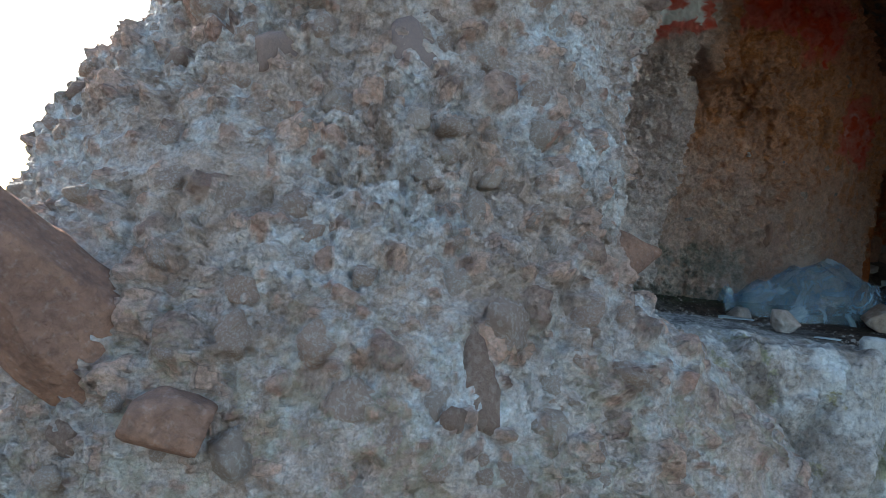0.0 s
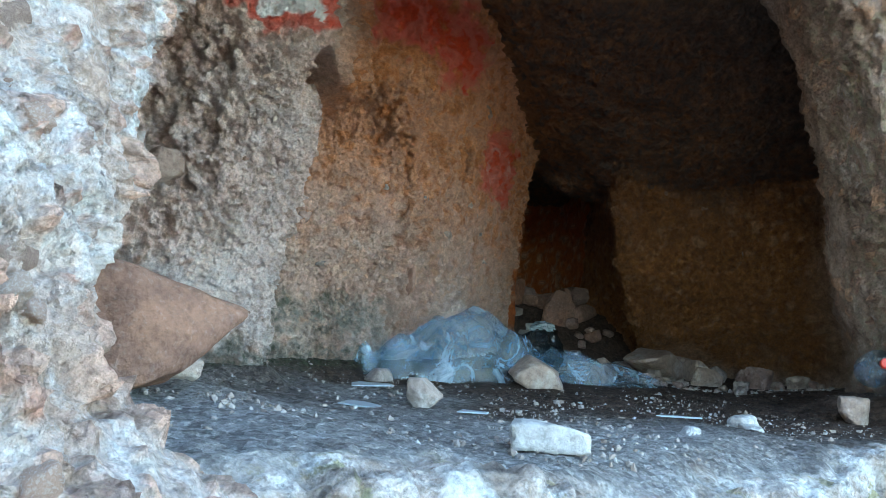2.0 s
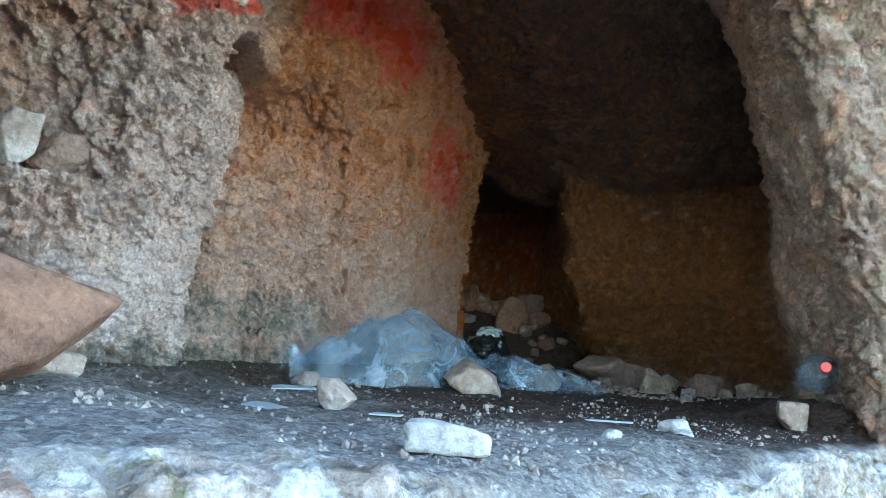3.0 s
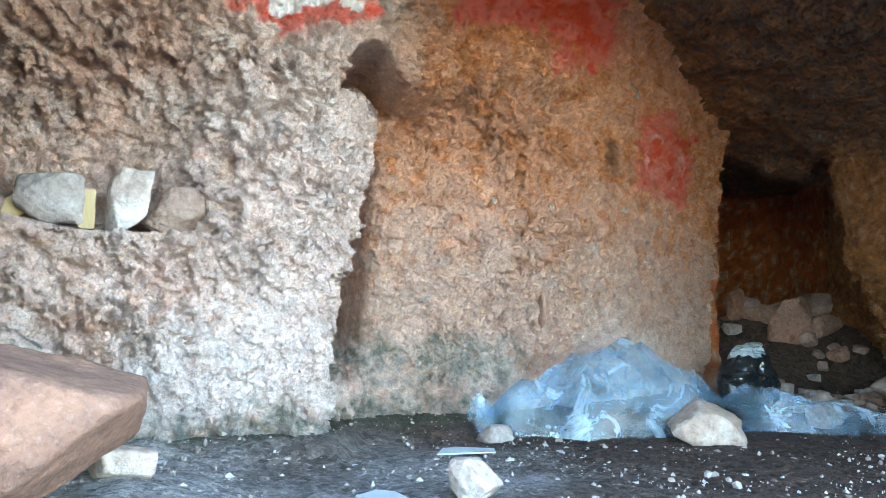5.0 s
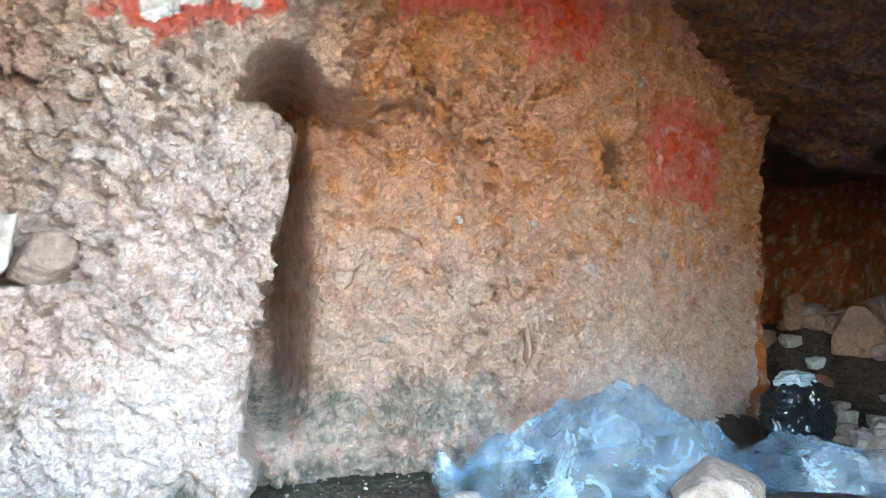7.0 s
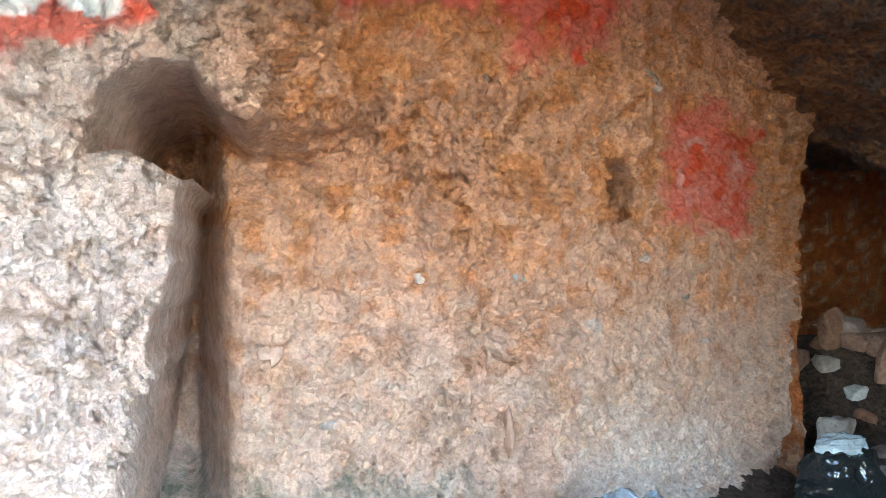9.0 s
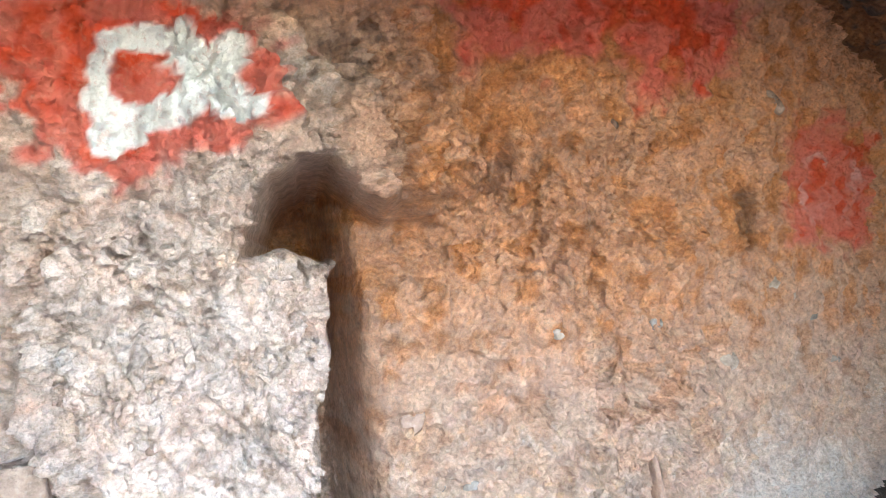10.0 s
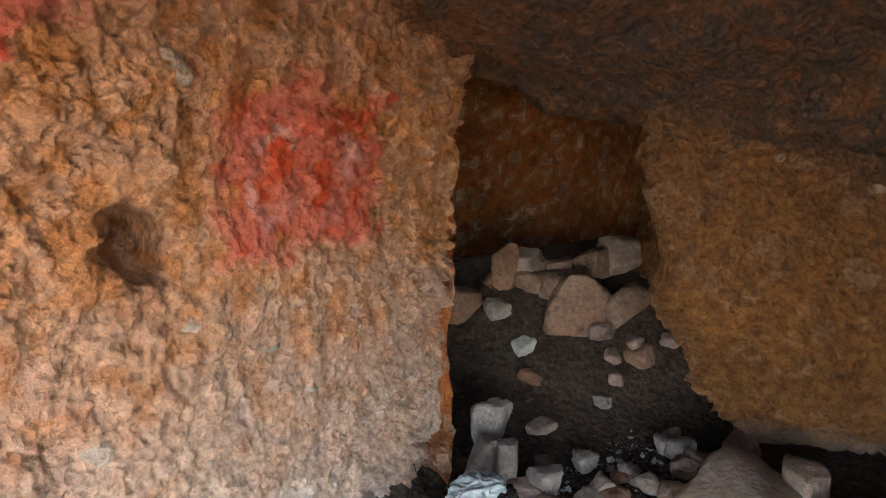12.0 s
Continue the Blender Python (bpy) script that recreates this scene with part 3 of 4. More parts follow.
ring, s_mask, s_id = rock_relief(ring, 0.02, 0.015, 0.004, 0.008, 0.07, 39, -1.0)
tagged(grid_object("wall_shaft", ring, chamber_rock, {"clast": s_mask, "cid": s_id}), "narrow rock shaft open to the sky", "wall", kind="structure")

# cliff above the arch, and the hill behind it
ux, uv = spaced([(-1.2, 6.6, 0.06)]), np.linspace(0, 1, 34)
UX, UV = np.meshgrid(ux, uv, indexing="ij")
# Arch edge is out of view; set low to hold skylight off the cave.
arch = np.interp(UX, [-1.2, 0.0, 1.1, 1.6, 2.4, 3.2], [1.25, 1.44, 1.44, 1.6, 1.6, 0.9])
brow_grid = np.stack([UX, -1.36 + 0.3 * UV, arch + UV * (3.35 - arch)], 2)
brow_grid, b_mask, b_id = rock_relief(brow_grid, 0.05, 0.03, 0.006, 0.02, 0.1, 43)
tagged(grid_object("wall_cliff_above", brow_grid, cliff_rock, {"clast": b_mask, "cid": b_id}), "conglomerate cliff above the cave mouth", "cliff", kind="structure")
hx, hy = spaced([(-1.9, 12.0, 0.2)]), spaced([(-1.25, 10.0, 0.2)])
HX, HY = np.meshgrid(hx, hy, indexing="ij")
hill = np.stack([HX, HY, -1.3 + 4.6 * (1 - sstep(HX, 7.0, 12.0)) * (1 - sstep(HY, 5.0, 10.0)) - 1.65 * np.exp(-((HX - 2.8) ** 2 + (HY - 2.45) ** 2) / 1.1)], 2)
hill, h_mask, h_id = rock_relief(hill, 0.12, 0.05, 0.0, 0.03, 0.2, 47)
mid = 0.25 * (hill[:-1, :-1] + hill[1:, :-1] + hill[1:, 1:] + hill[:-1, 1:])
tagged(grid_object("hill_top", hill, cliff_rock, {"clast": h_mask, "cid": h_id}, keep=~(np.hypot(mid[..., 0] - 2.8, mid[..., 1] - 2.45) < 0.33)), "rocky top of the cliff", "hill", kind="structure")

# floor of the cave with its broken front ledge
px = spaced([(-1.2, 2.9, 0.0125), (2.9, 4.0, 0.03)])
fall = [(-0.55, -1.32), (-0.34, -1.15), (-0.22, -0.85), (-0.15, -0.55)] + [(-0.11 + 0.11 * k, -0.36 * (1 - k) ** 1.6 - 0.004) for k in np.linspace(0, 1, 30)]
rows_y = spaced([(0.0, 1.9, 0.0125), (1.9, 4.5, 0.04)])
lip = -1.535 + 0.03 * np.sin(5 * px) + 0.02 * np.sin(13 * px + 1) + 0.26 * sstep(px, 1.7, 2.6)
fl = np.zeros((len(px), len(fall) + len(rows_y), 3))
for j, (dy, dz) in enumerate(fall):
    fl[:, j] = np.stack([px, lip + dy, floor_height(px, lip) - 0.02 + dz], 1)
for j, r in enumerate(rows_y):
    fl[:, len(fall) + j] = np.stack([px, lip + r, floor_height(px, lip + r) - 0.02 * float(sstep(0.1 - r, 0, 0.1))], 1)
depth = np.concatenate([np.full(len(fall), -1.0), rows_y])[None, :] * np.ones((len(px), 1))
p = fl.reshape(-1, 3)
rough_edge = (1 - sstep(depth.reshape(-1) + 0.03 * fbm(p, 0.1, 2, 3), 0.02, 0.09))
sheet_n = normals_of(fl)
d = 0.008 * fbm(p, 0.3, 2, 51) + 0.004 * fbm(p, 0.05, 3, 55) + 0.0025 * fbm(p, 0.018, 2, 57)
warped = p + 0.03 * np.stack([vnoise(p, 0.06, 58), vnoise(p, 0.06, 60), vnoise(p, 0.06, 64)], 1)
blocks, bid = worley(warped * np.array([1.0, 0.8, 0.5]), 0.075, 59)
d = d + rough_edge * (0.034 * fbm(p, 0.16, 4, 61) + 0.018 * (0.5 - np.abs(vnoise(p, 0.045, 62))) + 0.009 * fbm(p, 0.025, 2, 68) + 0.008 * (bid - 0.7) - 0.014 * sstep(blocks, 0.56, 0.74)) * np.where(depth.reshape(-1) > 0, 0.5, 1.0)
fl = fl + sheet_n * d.reshape(fl.shape[0], fl.shape[1], 1)
dust = sstep(0.6 - p[:, 0] - 0.75 * p[:, 1] + 0.35 * fbm(p, 0.4, 3, 63), 0.0, 1.1)
floor_moss = sstep(p[:, 1] + 0.04 * fbm(p, 0.1, 2, 65) - np.interp(p[:, 0], [-1, 0.15, 0.3, 0.9], [-0.1, -0.08, 0.18, 0.18]), 0.0, 0.1) * (1 - sstep(p[:, 0], 0.8, 1.2))
tagged(grid_object("floor", fl, floor_mat, {"dust": dust, "stone": rough_edge, "joint": 0.6 * sstep(blocks, 0.58, 0.76) * rough_edge, "tone": bid * (bid > 0.45), "lichen": rough_edge, "moss": floor_moss}),
       "dusty gravelly cave floor ending in a broken rock ledge", "floor", kind="structure")

# ground outside, to the horizon
gx = np.concatenate([-np.geomspace(400, 3.2, 40), spaced([(-3.0, 4.0, 0.12)]), np.geomspace(4.2, 400, 40)])
gy = np.concatenate([-np.geomspace(400, 5.2, 40), spaced([(-5.0, -1.2, 0.12)]), np.geomspace(1.0, 400, 30)])
GX, GY = np.meshgrid(gx, gy, indexing="ij")
near = np.exp(-(GX ** 2 + (GY + 2) ** 2) / 200)
gp = np.stack([GX, GY, 0 * GX], 2).reshape(-1, 3)
GZ = -1.22 + (0.05 * fbm(gp, 0.8, 3, 67)).reshape(GX.shape) + 0.35 * np.exp(-((GX - 0.6) / 1.2) ** 2) * sstep(GY, -2.3, -1.5) - 6 * (1 - near)
tagged(grid_object("ground", np.stack([GX, GY, GZ], 2), ground_mat), "stony dry ground below the cave ledge", "ground", kind="structure")


# ---- stones ----
def stone_mesh(name, seed, size, sharp=9.0, faces=9, bumpy=0.02, level=3, cuts=()):
    """A broken stone: a ball cut back by planes; size is its half extents."""
    rng = np.random.RandomState(seed)
    bm = bmesh.new()
    bmesh.ops.create_icosphere(bm, subdivisions=level, radius=1.0)
    dirs = np.array([v.co[:] for v in bm.verts])
    n = rng.normal(size=(faces, 3))
    n /= np.linalg.norm(n, axis=1, keepdims=True)
    dist = rng.uniform(0.62, 1.0, faces)
    for *c, k in cuts:
        c = np.array(c) / np.linalg.norm(c)
        n, dist = np.vstack([n, c]), np.append(dist, k)
    box = np.vstack([np.eye(3), -np.eye(3)])
    n, dist = np.vstack([n, box]), np.append(dist, np.full(6, 1.0))
    r = np.sum(np.clip(dirs @ n.T / dist, 0, None) ** sharp, axis=1) ** (-1 / sharp)
    co = dirs * np.minimum(r, 1.6)[:, None]
    co = co * (1 + bumpy * fbm(co + seed, 0.5, 3, seed))[:, None] * np.array(size)
    for v, c in zip(bm.verts, co):
        v.co = c
    me = bpy.data.meshes.new(name)
    bm.to_mesh(me)
    bm.free()
    me.polygons.foreach_set("use_smooth", np.ones(len(me.polygons), bool))
    return me


def rest(me, rot):
    """How far below its middle a mesh reaches when turned by rot."""
    co = np.empty(len(me.vertices) * 3, np.float32)
    me.vertices.foreach_get("co", co)
    return float((co.reshape(-1, 3) @ np.array(rot.to_3x3()).T)[:, 2].min())


def stone(name, seed, x, y, size, material, label, category="stone", turn=(0, 0, 0), base=None, sink=0.006, group="", **shape):
    """One loose stone that rests on the floor, or at height base."""
    me = stone_mesh(name, seed, size, **shape)
    me.materials.append(material)
    ob = new(name, me)
    m = pose(0, 0, 0, *turn)
    ground = float(floor_height(x, y)) if base is None else base
    ob.matrix_world = Matrix.Translation((x, y, ground - rest(me, m) - sink)) @ m
    return tagged(ob, label, category, group)


stone("boulder", 4, -0.57, -0.78, (0.24, 0.18, 0.16), brown_stone, "large angular brown sandstone boulder on the cave floor", "boulder", (0, 0, -8), sharp=44, faces=5, bumpy=0.05, level=5, sink=0.03,
      cuts=((0.80, -0.15, -0.55, 0.74), (0.40, -0.05, 0.90, 0.68), (-0.1, -1, 0.12, 0.84), (0.40, -0.75, 0.45, 0.84), (0.6, -0.8, -0.10, 0.92)))
stone("angular_stone", 9, -0.35, -0.52, (0.055, 0.04, 0.034), pale_stone, "pale grey broken stone leaning by the boulder", turn=(10, 8, 10), sharp=30, faces=6, level=4)
stone("stone_block", 13, 0.175, -1.255, (0.082, 0.05, 0.028), white_stone, "white squared stone block lying on the ledge", "stone block", (3, 0, -42), sharp=34, faces=3, bumpy=0.05, level=4, sink=0.003)
stone("broken_stone", 16, 0.315, -0.665, (0.056, 0.042, 0.044), pale_stone, "pale pink broken stone on the gravel", turn=(0, 0, -40), sharp=40, faces=6, level=4, cuts=((0.8, -0.2, 0.7, 0.45), (-0.2, -0.9, 0.3, 0.7)))
stone("flat_stone", 17, 0.70, 0.11, (0.055, 0.04, 0.026), grey_stone, "flat grey stone beside the plastic sheet", turn=(0, 0, 15), sharp=20, faces=5, level=3)
stone("wedge_stone", 21, 1.28, -0.15, (0.115, 0.07, 0.07), tan_stone, "tan wedge-shaped stone weighing down the plastic", turn=(0, 0, -22), sharp=50, faces=6, bumpy=0.05, level=4, cuts=((0.6, -0.2, 0.8, 0.55), (-0.7, -0.1, 0.7, 0.6)))
stone("corner_stone", 25, 1.70, -1.215, (0.048, 0.045, 0.052), tan_stone, "pale squared stone at the foot of the arch", turn=(0, 0, 30), sharp=40, faces=5, level=4, bumpy=0.06, sink=0.015)
for seed, x, y, size, turn in ((27, 1.16, -1.13, (0.05, 0.035, 0.022), 10), (28, 1.10, -1.19, (0.05, 0.03, 0.010), 50), (29, 0.72, -1.23, (0.026, 0.02, 0.016), 80)):
    stone("small_stone", seed, x, y, size, white_stone, "small white flat stone on the ledge", turn=(0, 0, turn), sharp=18, faces=5, group="small stones on the ledge")

# things set out on the rock shelf
stone("shelf_stone", 31, -0.555, -0.015, (0.075, 0.05, 0.062), grey_stone, "grey angular stone set on the rock shelf", turn=(0, 0, 10), base=0.588, sharp=50, faces=7, bumpy=0.05, level=4, group="stones on the shelf")
stone("shelf_stone", 35, -0.375, -0.015, (0.048, 0.036, 0.084), pale_stone, "pale upright split stone set on the rock shelf", turn=(0, 8, 10), base=0.572, sharp=50, faces=5, bumpy=0.05, level=4, group="stones on the shelf")
stone("shelf_stone", 33, -0.265, -0.015, (0.078, 0.05, 0.062), rust_clast, "rounded tan stone set on the rock shelf", turn=(0, 0, -5), base=0.572, sharp=26, faces=9, level=4, bumpy=0.06, group="stones on the shelf")
stone("shelf_stone", 37, -0.70, -0.015, (0.06, 0.045, 0.035), umber_stone, "dark flat stone set on the rock shelf", turn=(0, 12, 0), base=0.60, sharp=18, faces=6, group="stones on the shelf")


def wooden_block(x, y, z, size, turn, label):
    bm = bmesh.new()
    bmesh.ops.create_cube(bm, size=2.0, matrix=Matrix.Diagonal((*size, 1)))
    bmesh.ops.bevel(bm, geom=bm.edges[:], offset=0.0025, segments=2, affect="EDGES")
    ob = part("wooden_block", bm, wood, None)
    ob.matrix_world = pose(x, y, z + size[2], *turn)
    return tagged(ob, label, "block", "blocks on the shelf")


def wood_material():
    m = Nodes("weathered_wood")
    stretch = m.node("ShaderNodeMapping", Scale=(30.0, 30.0, 4.0))
    m.put(stretch.inputs["Vector"], m.coord)
    grain = m.noise(3.0, 6, 0.7, 0.4, stretch.outputs["Vector"])
    return m.finish(m.mix(grain, (0.22, 0.15, 0.07), (0.38, 0.29, 0.15)), 0.75, m.bump(grain, 0.4, 0.003))


wood = wood_material()
wooden_block(-0.468, -0.02, 0.574, (0.018, 0.014, 0.05), (0, 0, 6), "upright yellowish wooden block on the rock shelf")
wooden_block(-0.635, 0.02, 0.60, (0.034, 0.014, 0.026), (0, -38, 5), "yellowish wooden block tipped over on the shelf")


# ---- rubble at the mouth of the passage ----
pile = (("pale_boulder", 41, 2.74, 0.33, (0.24, 0.13, 0.085), tan_stone, 15, "large pale flat boulder at the mouth of the passage"),
        ("rubble_stone", 42, 2.95, 0.16, (0.10, 0.08, 0.06), tan_stone, 60, ""), ("rubble_stone", 43, 2.38, 0.98, (0.06, 0.045, 0.085), grey_stone, 20, ""),
        ("rubble_stone", 44, 2.27, 0.86, (0.045, 0.04, 0.085), grey_stone, 40, ""), ("rubble_stone", 45, 2.35, 0.84, (0.05, 0.045, 0.08), grey_stone, 75, ""),
        ("rubble_stone", 46, 2.43, 0.75, (0.06, 0.05, 0.05), grey_stone, 10, ""), ("rubble_stone", 47, 2.46, 0.62, (0.06, 0.045, 0.035), pale_stone, 30, ""),
        ("rubble_stone", 48, 2.56, 0.66, (0.045, 0.04, 0.035), tan_stone, 0, ""), ("rubble_stone", 49, 2.36, 0.66, (0.05, 0.04, 0.03), umber_stone, 0, ""),
        ("rubble_stone", 50, 2.62, 0.82, (0.04, 0.035, 0.03), grey_stone, 0, ""), ("rubble_stone", 51, 2.73, 1.28, (0.045, 0.032, 0.03), white_stone, 20, ""),
        # Stones further in use darker brown, standing in for the lack of light.
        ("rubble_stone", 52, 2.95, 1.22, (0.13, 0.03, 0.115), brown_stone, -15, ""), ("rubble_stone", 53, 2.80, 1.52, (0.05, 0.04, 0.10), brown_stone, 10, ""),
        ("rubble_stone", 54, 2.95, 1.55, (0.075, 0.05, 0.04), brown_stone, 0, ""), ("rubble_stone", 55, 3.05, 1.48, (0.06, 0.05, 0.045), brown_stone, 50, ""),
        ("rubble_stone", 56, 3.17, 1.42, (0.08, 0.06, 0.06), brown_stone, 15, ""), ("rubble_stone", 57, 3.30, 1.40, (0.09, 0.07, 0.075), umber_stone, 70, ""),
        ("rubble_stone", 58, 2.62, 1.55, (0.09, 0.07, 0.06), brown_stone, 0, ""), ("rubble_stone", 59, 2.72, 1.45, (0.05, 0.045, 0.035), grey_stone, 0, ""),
        ("rubble_stone", 60, 2.62, -0.10, (0.085, 0.06, 0.05), tan_stone, 15, ""), ("rubble_stone", 61, 2.78, -0.28, (0.10, 0.07, 0.06), umber_stone, 40, ""),
        ("rubble_stone", 62, 2.86, -0.46, (0.07, 0.05, 0.04), tan_stone, 5, ""), ("rubble_stone", 63, 2.98, -0.10, (0.06, 0.05, 0.05), umber_stone, 25, ""),
        ("rubble_stone", 64, 2.52, -0.34, (0.05, 0.035, 0.03), grey_stone, 25, ""), ("rubble_stone", 65, 2.40, 0.12, (0.045, 0.035, 0.028), pale_stone, 25, ""),
        ("rubble_stone", 141, 2.98, 0.30, (0.09, 0.07, 0.075), tan_stone, 35, ""), ("rubble_stone", 142, 3.05, 0.12, (0.06, 0.05, 0.05), grey_stone, 10, ""),
        ("rubble_stone", 143, 2.62, 0.22, (0.05, 0.04, 0.03), grey_stone, 50, ""), ("rubble_stone", 144, 2.86, 0.62, (0.07, 0.05, 0.035), umber_stone, 80, ""),
        ("rubble_stone", 145, 3.12, 0.62, (0.06, 0.05, 0.04), umber_stone, 15, ""), ("rubble_stone", 146, 2.72, 0.72, (0.035, 0.03, 0.022), grey_stone, 15, ""),
        ("rubble_stone", 147, 2.50, 0.86, (0.035, 0.03, 0.024), umber_stone, 45, ""), ("rubble_stone", 148, 2.60, 1.00, (0.045, 0.035, 0.024), umber_stone, 5, ""),
        ("rubble_stone", 149, 2.88, 1.02, (0.04, 0.03, 0.022), grey_stone, 65, ""), ("rubble_stone", 150, 3.10, 1.10, (0.05, 0.04, 0.03), umber_stone, 25, ""),
        ("rubble_stone", 66, 2.22, 0.42, (0.05, 0.04, 0.035), pale_stone, 65, ""), ("rubble_stone", 67, 2.30, 0.52, (0.035, 0.03, 0.03), pale_stone, 5, ""))
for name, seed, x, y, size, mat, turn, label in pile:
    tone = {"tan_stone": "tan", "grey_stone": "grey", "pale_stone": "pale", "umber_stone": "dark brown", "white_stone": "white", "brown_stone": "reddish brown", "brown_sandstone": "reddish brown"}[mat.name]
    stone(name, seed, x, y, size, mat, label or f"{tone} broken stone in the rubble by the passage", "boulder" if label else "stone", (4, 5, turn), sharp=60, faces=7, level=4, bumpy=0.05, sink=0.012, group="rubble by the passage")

heap = random.Random(31)
for k in range(13):
    # Darker browns only: the dimness inside the passage is put into these stones.
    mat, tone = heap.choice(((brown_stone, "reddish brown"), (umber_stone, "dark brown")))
    s = 0.028 + 0.055 * heap.random() ** 1.6
    stone("heap_stone", 240 + k, heap.uniform(2.55, 3.25), heap.uniform(0.98, 1.58), (s * 1.35, s, s * 0.8), mat, f"{tone} angular stone in the heap inside the passage", "stone", (heap.uniform(-18, 18), heap.uniform(-18, 18), heap.uniform(0, 180)),
          sharp=50, faces=7, level=3, bumpy=0.06, sink=0.3 * s, group="heap inside the passage")

scatter = random.Random(12)
for k in range(26):
    mat, tone = scatter.choice(((grey_stone, "grey"), (umber_stone, "dark brown"), (brown_stone, "reddish brown"), (tan_stone, "tan")))
    s = 0.018 + 0.028 * scatter.random() ** 1.5
    stone("rubble_stone", 160 + k, scatter.uniform(2.24, 3.0), scatter.uniform(0.36, 0.80), (s * 1.3, s, s * 0.75), mat, f"small {tone} broken stone in the rubble by the passage", "stone", (scatter.uniform(-12, 12), scatter.uniform(-12, 12), scatter.uniform(0, 180)),
          sharp=50, faces=7, level=3, bumpy=0.05, sink=0.006, group="rubble by the passage")

for k in range(30):
    mat, tone = scatter.choice(((grey_stone, "grey"), (umber_stone, "dark brown"), (tan_stone, "tan")))
    s = 0.012 + 0.026 * scatter.random() ** 2
    stone("rubble_stone", 280 + k, scatter.uniform(2.15, 2.95), scatter.uniform(-0.55, 0.30), (s * 1.3, s, s * 0.7), mat, f"small {tone} broken stone on the dirt by the partition", "stone", (scatter.uniform(-12, 12), scatter.uniform(-12, 12), scatter.uniform(0, 180)),
          sharp=50, faces=7, level=2, bumpy=0.05, sink=0.004, group="rubble by the passage")

# brown slabs and outcrop beside the near cliff
stone("rock_slab", 71, -1.87, -1.62, (0.11, 0.06, 0.25), brown_stone, "large dark reddish brown rock slab against the cliff", "rock", (0, -48, 20), base=-0.26, sharp=60, faces=2, level=5, bumpy=0.05, sink=0.0,
      cuts=((0.1, -1, 0.1, 0.5), (0.8, -0.3, 0.35, 0.66), (-0.7, -0.25, 0.6, 0.62), (0.5, -0.1, -0.8, 0.68), (-0.8, -0.4, -0.2, 0.75), (0.1, -0.5, 0.9, 0.72)))
stone("rock_slab", 72, -1.70, -1.745, (0.06, 0.04, 0.05), brown_stone, "dark reddish brown rock slab against the cliff", "rock", (0, 20, 0), base=-0.19, sharp=24, faces=6, level=4, bumpy=0.04, sink=0.0)
stone("rock_outcrop", 73, -2.55, -1.05, (0.72, 0.75, 0.80), cliff_rock, "low rough outcrop of pinkish rock beside the cliff", "rock", (0, 0, 20), base=-1.36, sharp=7, faces=9, level=6, bumpy=0.09, sink=0.0)


# ---- stones set in the conglomerate of the near cliff ----
rng = random.Random(5)
cl_meshes = []
for k in range(14):
    me = stone_mesh("embedded_stone", 100 + k, (1.0, 0.75, 0.85), sharp=rng.choice((14.0, 24.0, 40.0)), faces=8, bumpy=0.16, level=3)
    me.materials.append((clay_clast, clast_pink, clay_clast, rust_clast, clay_clast, clast_pink, clay_clast)[k % 7])
    cl_meshes.append(me)
cand = np.argwhere((cliff_grid[..., 2] > -0.42) & (cliff_grid[..., 2] < 0.95) & (cliff_grid[..., 0] < -0.88) & (cliff_grid[..., 1] < -1.0))
cn = normals_of(cliff_grid)


def embed(i, j, me, size, turn, sink, flat=1.0):
    at, nrm = Vector(cliff_grid[i, j]), Vector(cn[i, j])
    ob = new("embedded_stone", me)
    ob.parent = cliff_near
    ob.matrix_world = Matrix.Translation(at - nrm * sink * size) @ nrm.to_track_quat("Y", "Z").to_matrix().to_4x4() @ pose(0, 0, 0, 0, turn, 0) @ Matrix.Diagonal((size, size * flat, size, 1))
    return ob


for k in range(270):
    i, j = cand[rng.randrange(len(cand))]
    embed(i, j, rng.choice(cl_meshes), 0.013 + 0.034 * rng.random() ** 1.8, rng.uniform(0, 360), rng.uniform(0.48, 0.74))
for x, z, size, tall, seed, mat in ((-1.56, 0.515, 0.046, 1.1, 131, umber_stone), (-1.305, 0.56, 0.05, 1.9, 132, umber_stone), (-1.215, -0.03, 0.062, 1.6, 133, rust_clast), (-1.17, 0.32, 0.028, 1.0, 134, tan_stone), (-1.33, 0.40, 0.03, 0.8, 135, tan_stone)):
    dist = (cliff_grid[..., 0] - x) ** 2 + (cliff_grid[..., 2] - z) ** 2 + 9 * (cliff_grid[..., 1] > -1.0)
    i, j = np.unravel_index(np.argmin(dist), dist.shape)
    me = stone_mesh("embedded_stone", seed, (1.0, 0.6, tall), sharp=24, faces=9, level=3, bumpy=0.12)
    me.materials.append(mat)
    embed(i, j, me, size, 12, 0.45)


# pebbles and slabs standing out of the cave walls
rosy_slab = stone_material("rosy_slab", (0.27, 0.155, 0.115), (0.38, 0.235, 0.18), None, 0.85, 0.4)


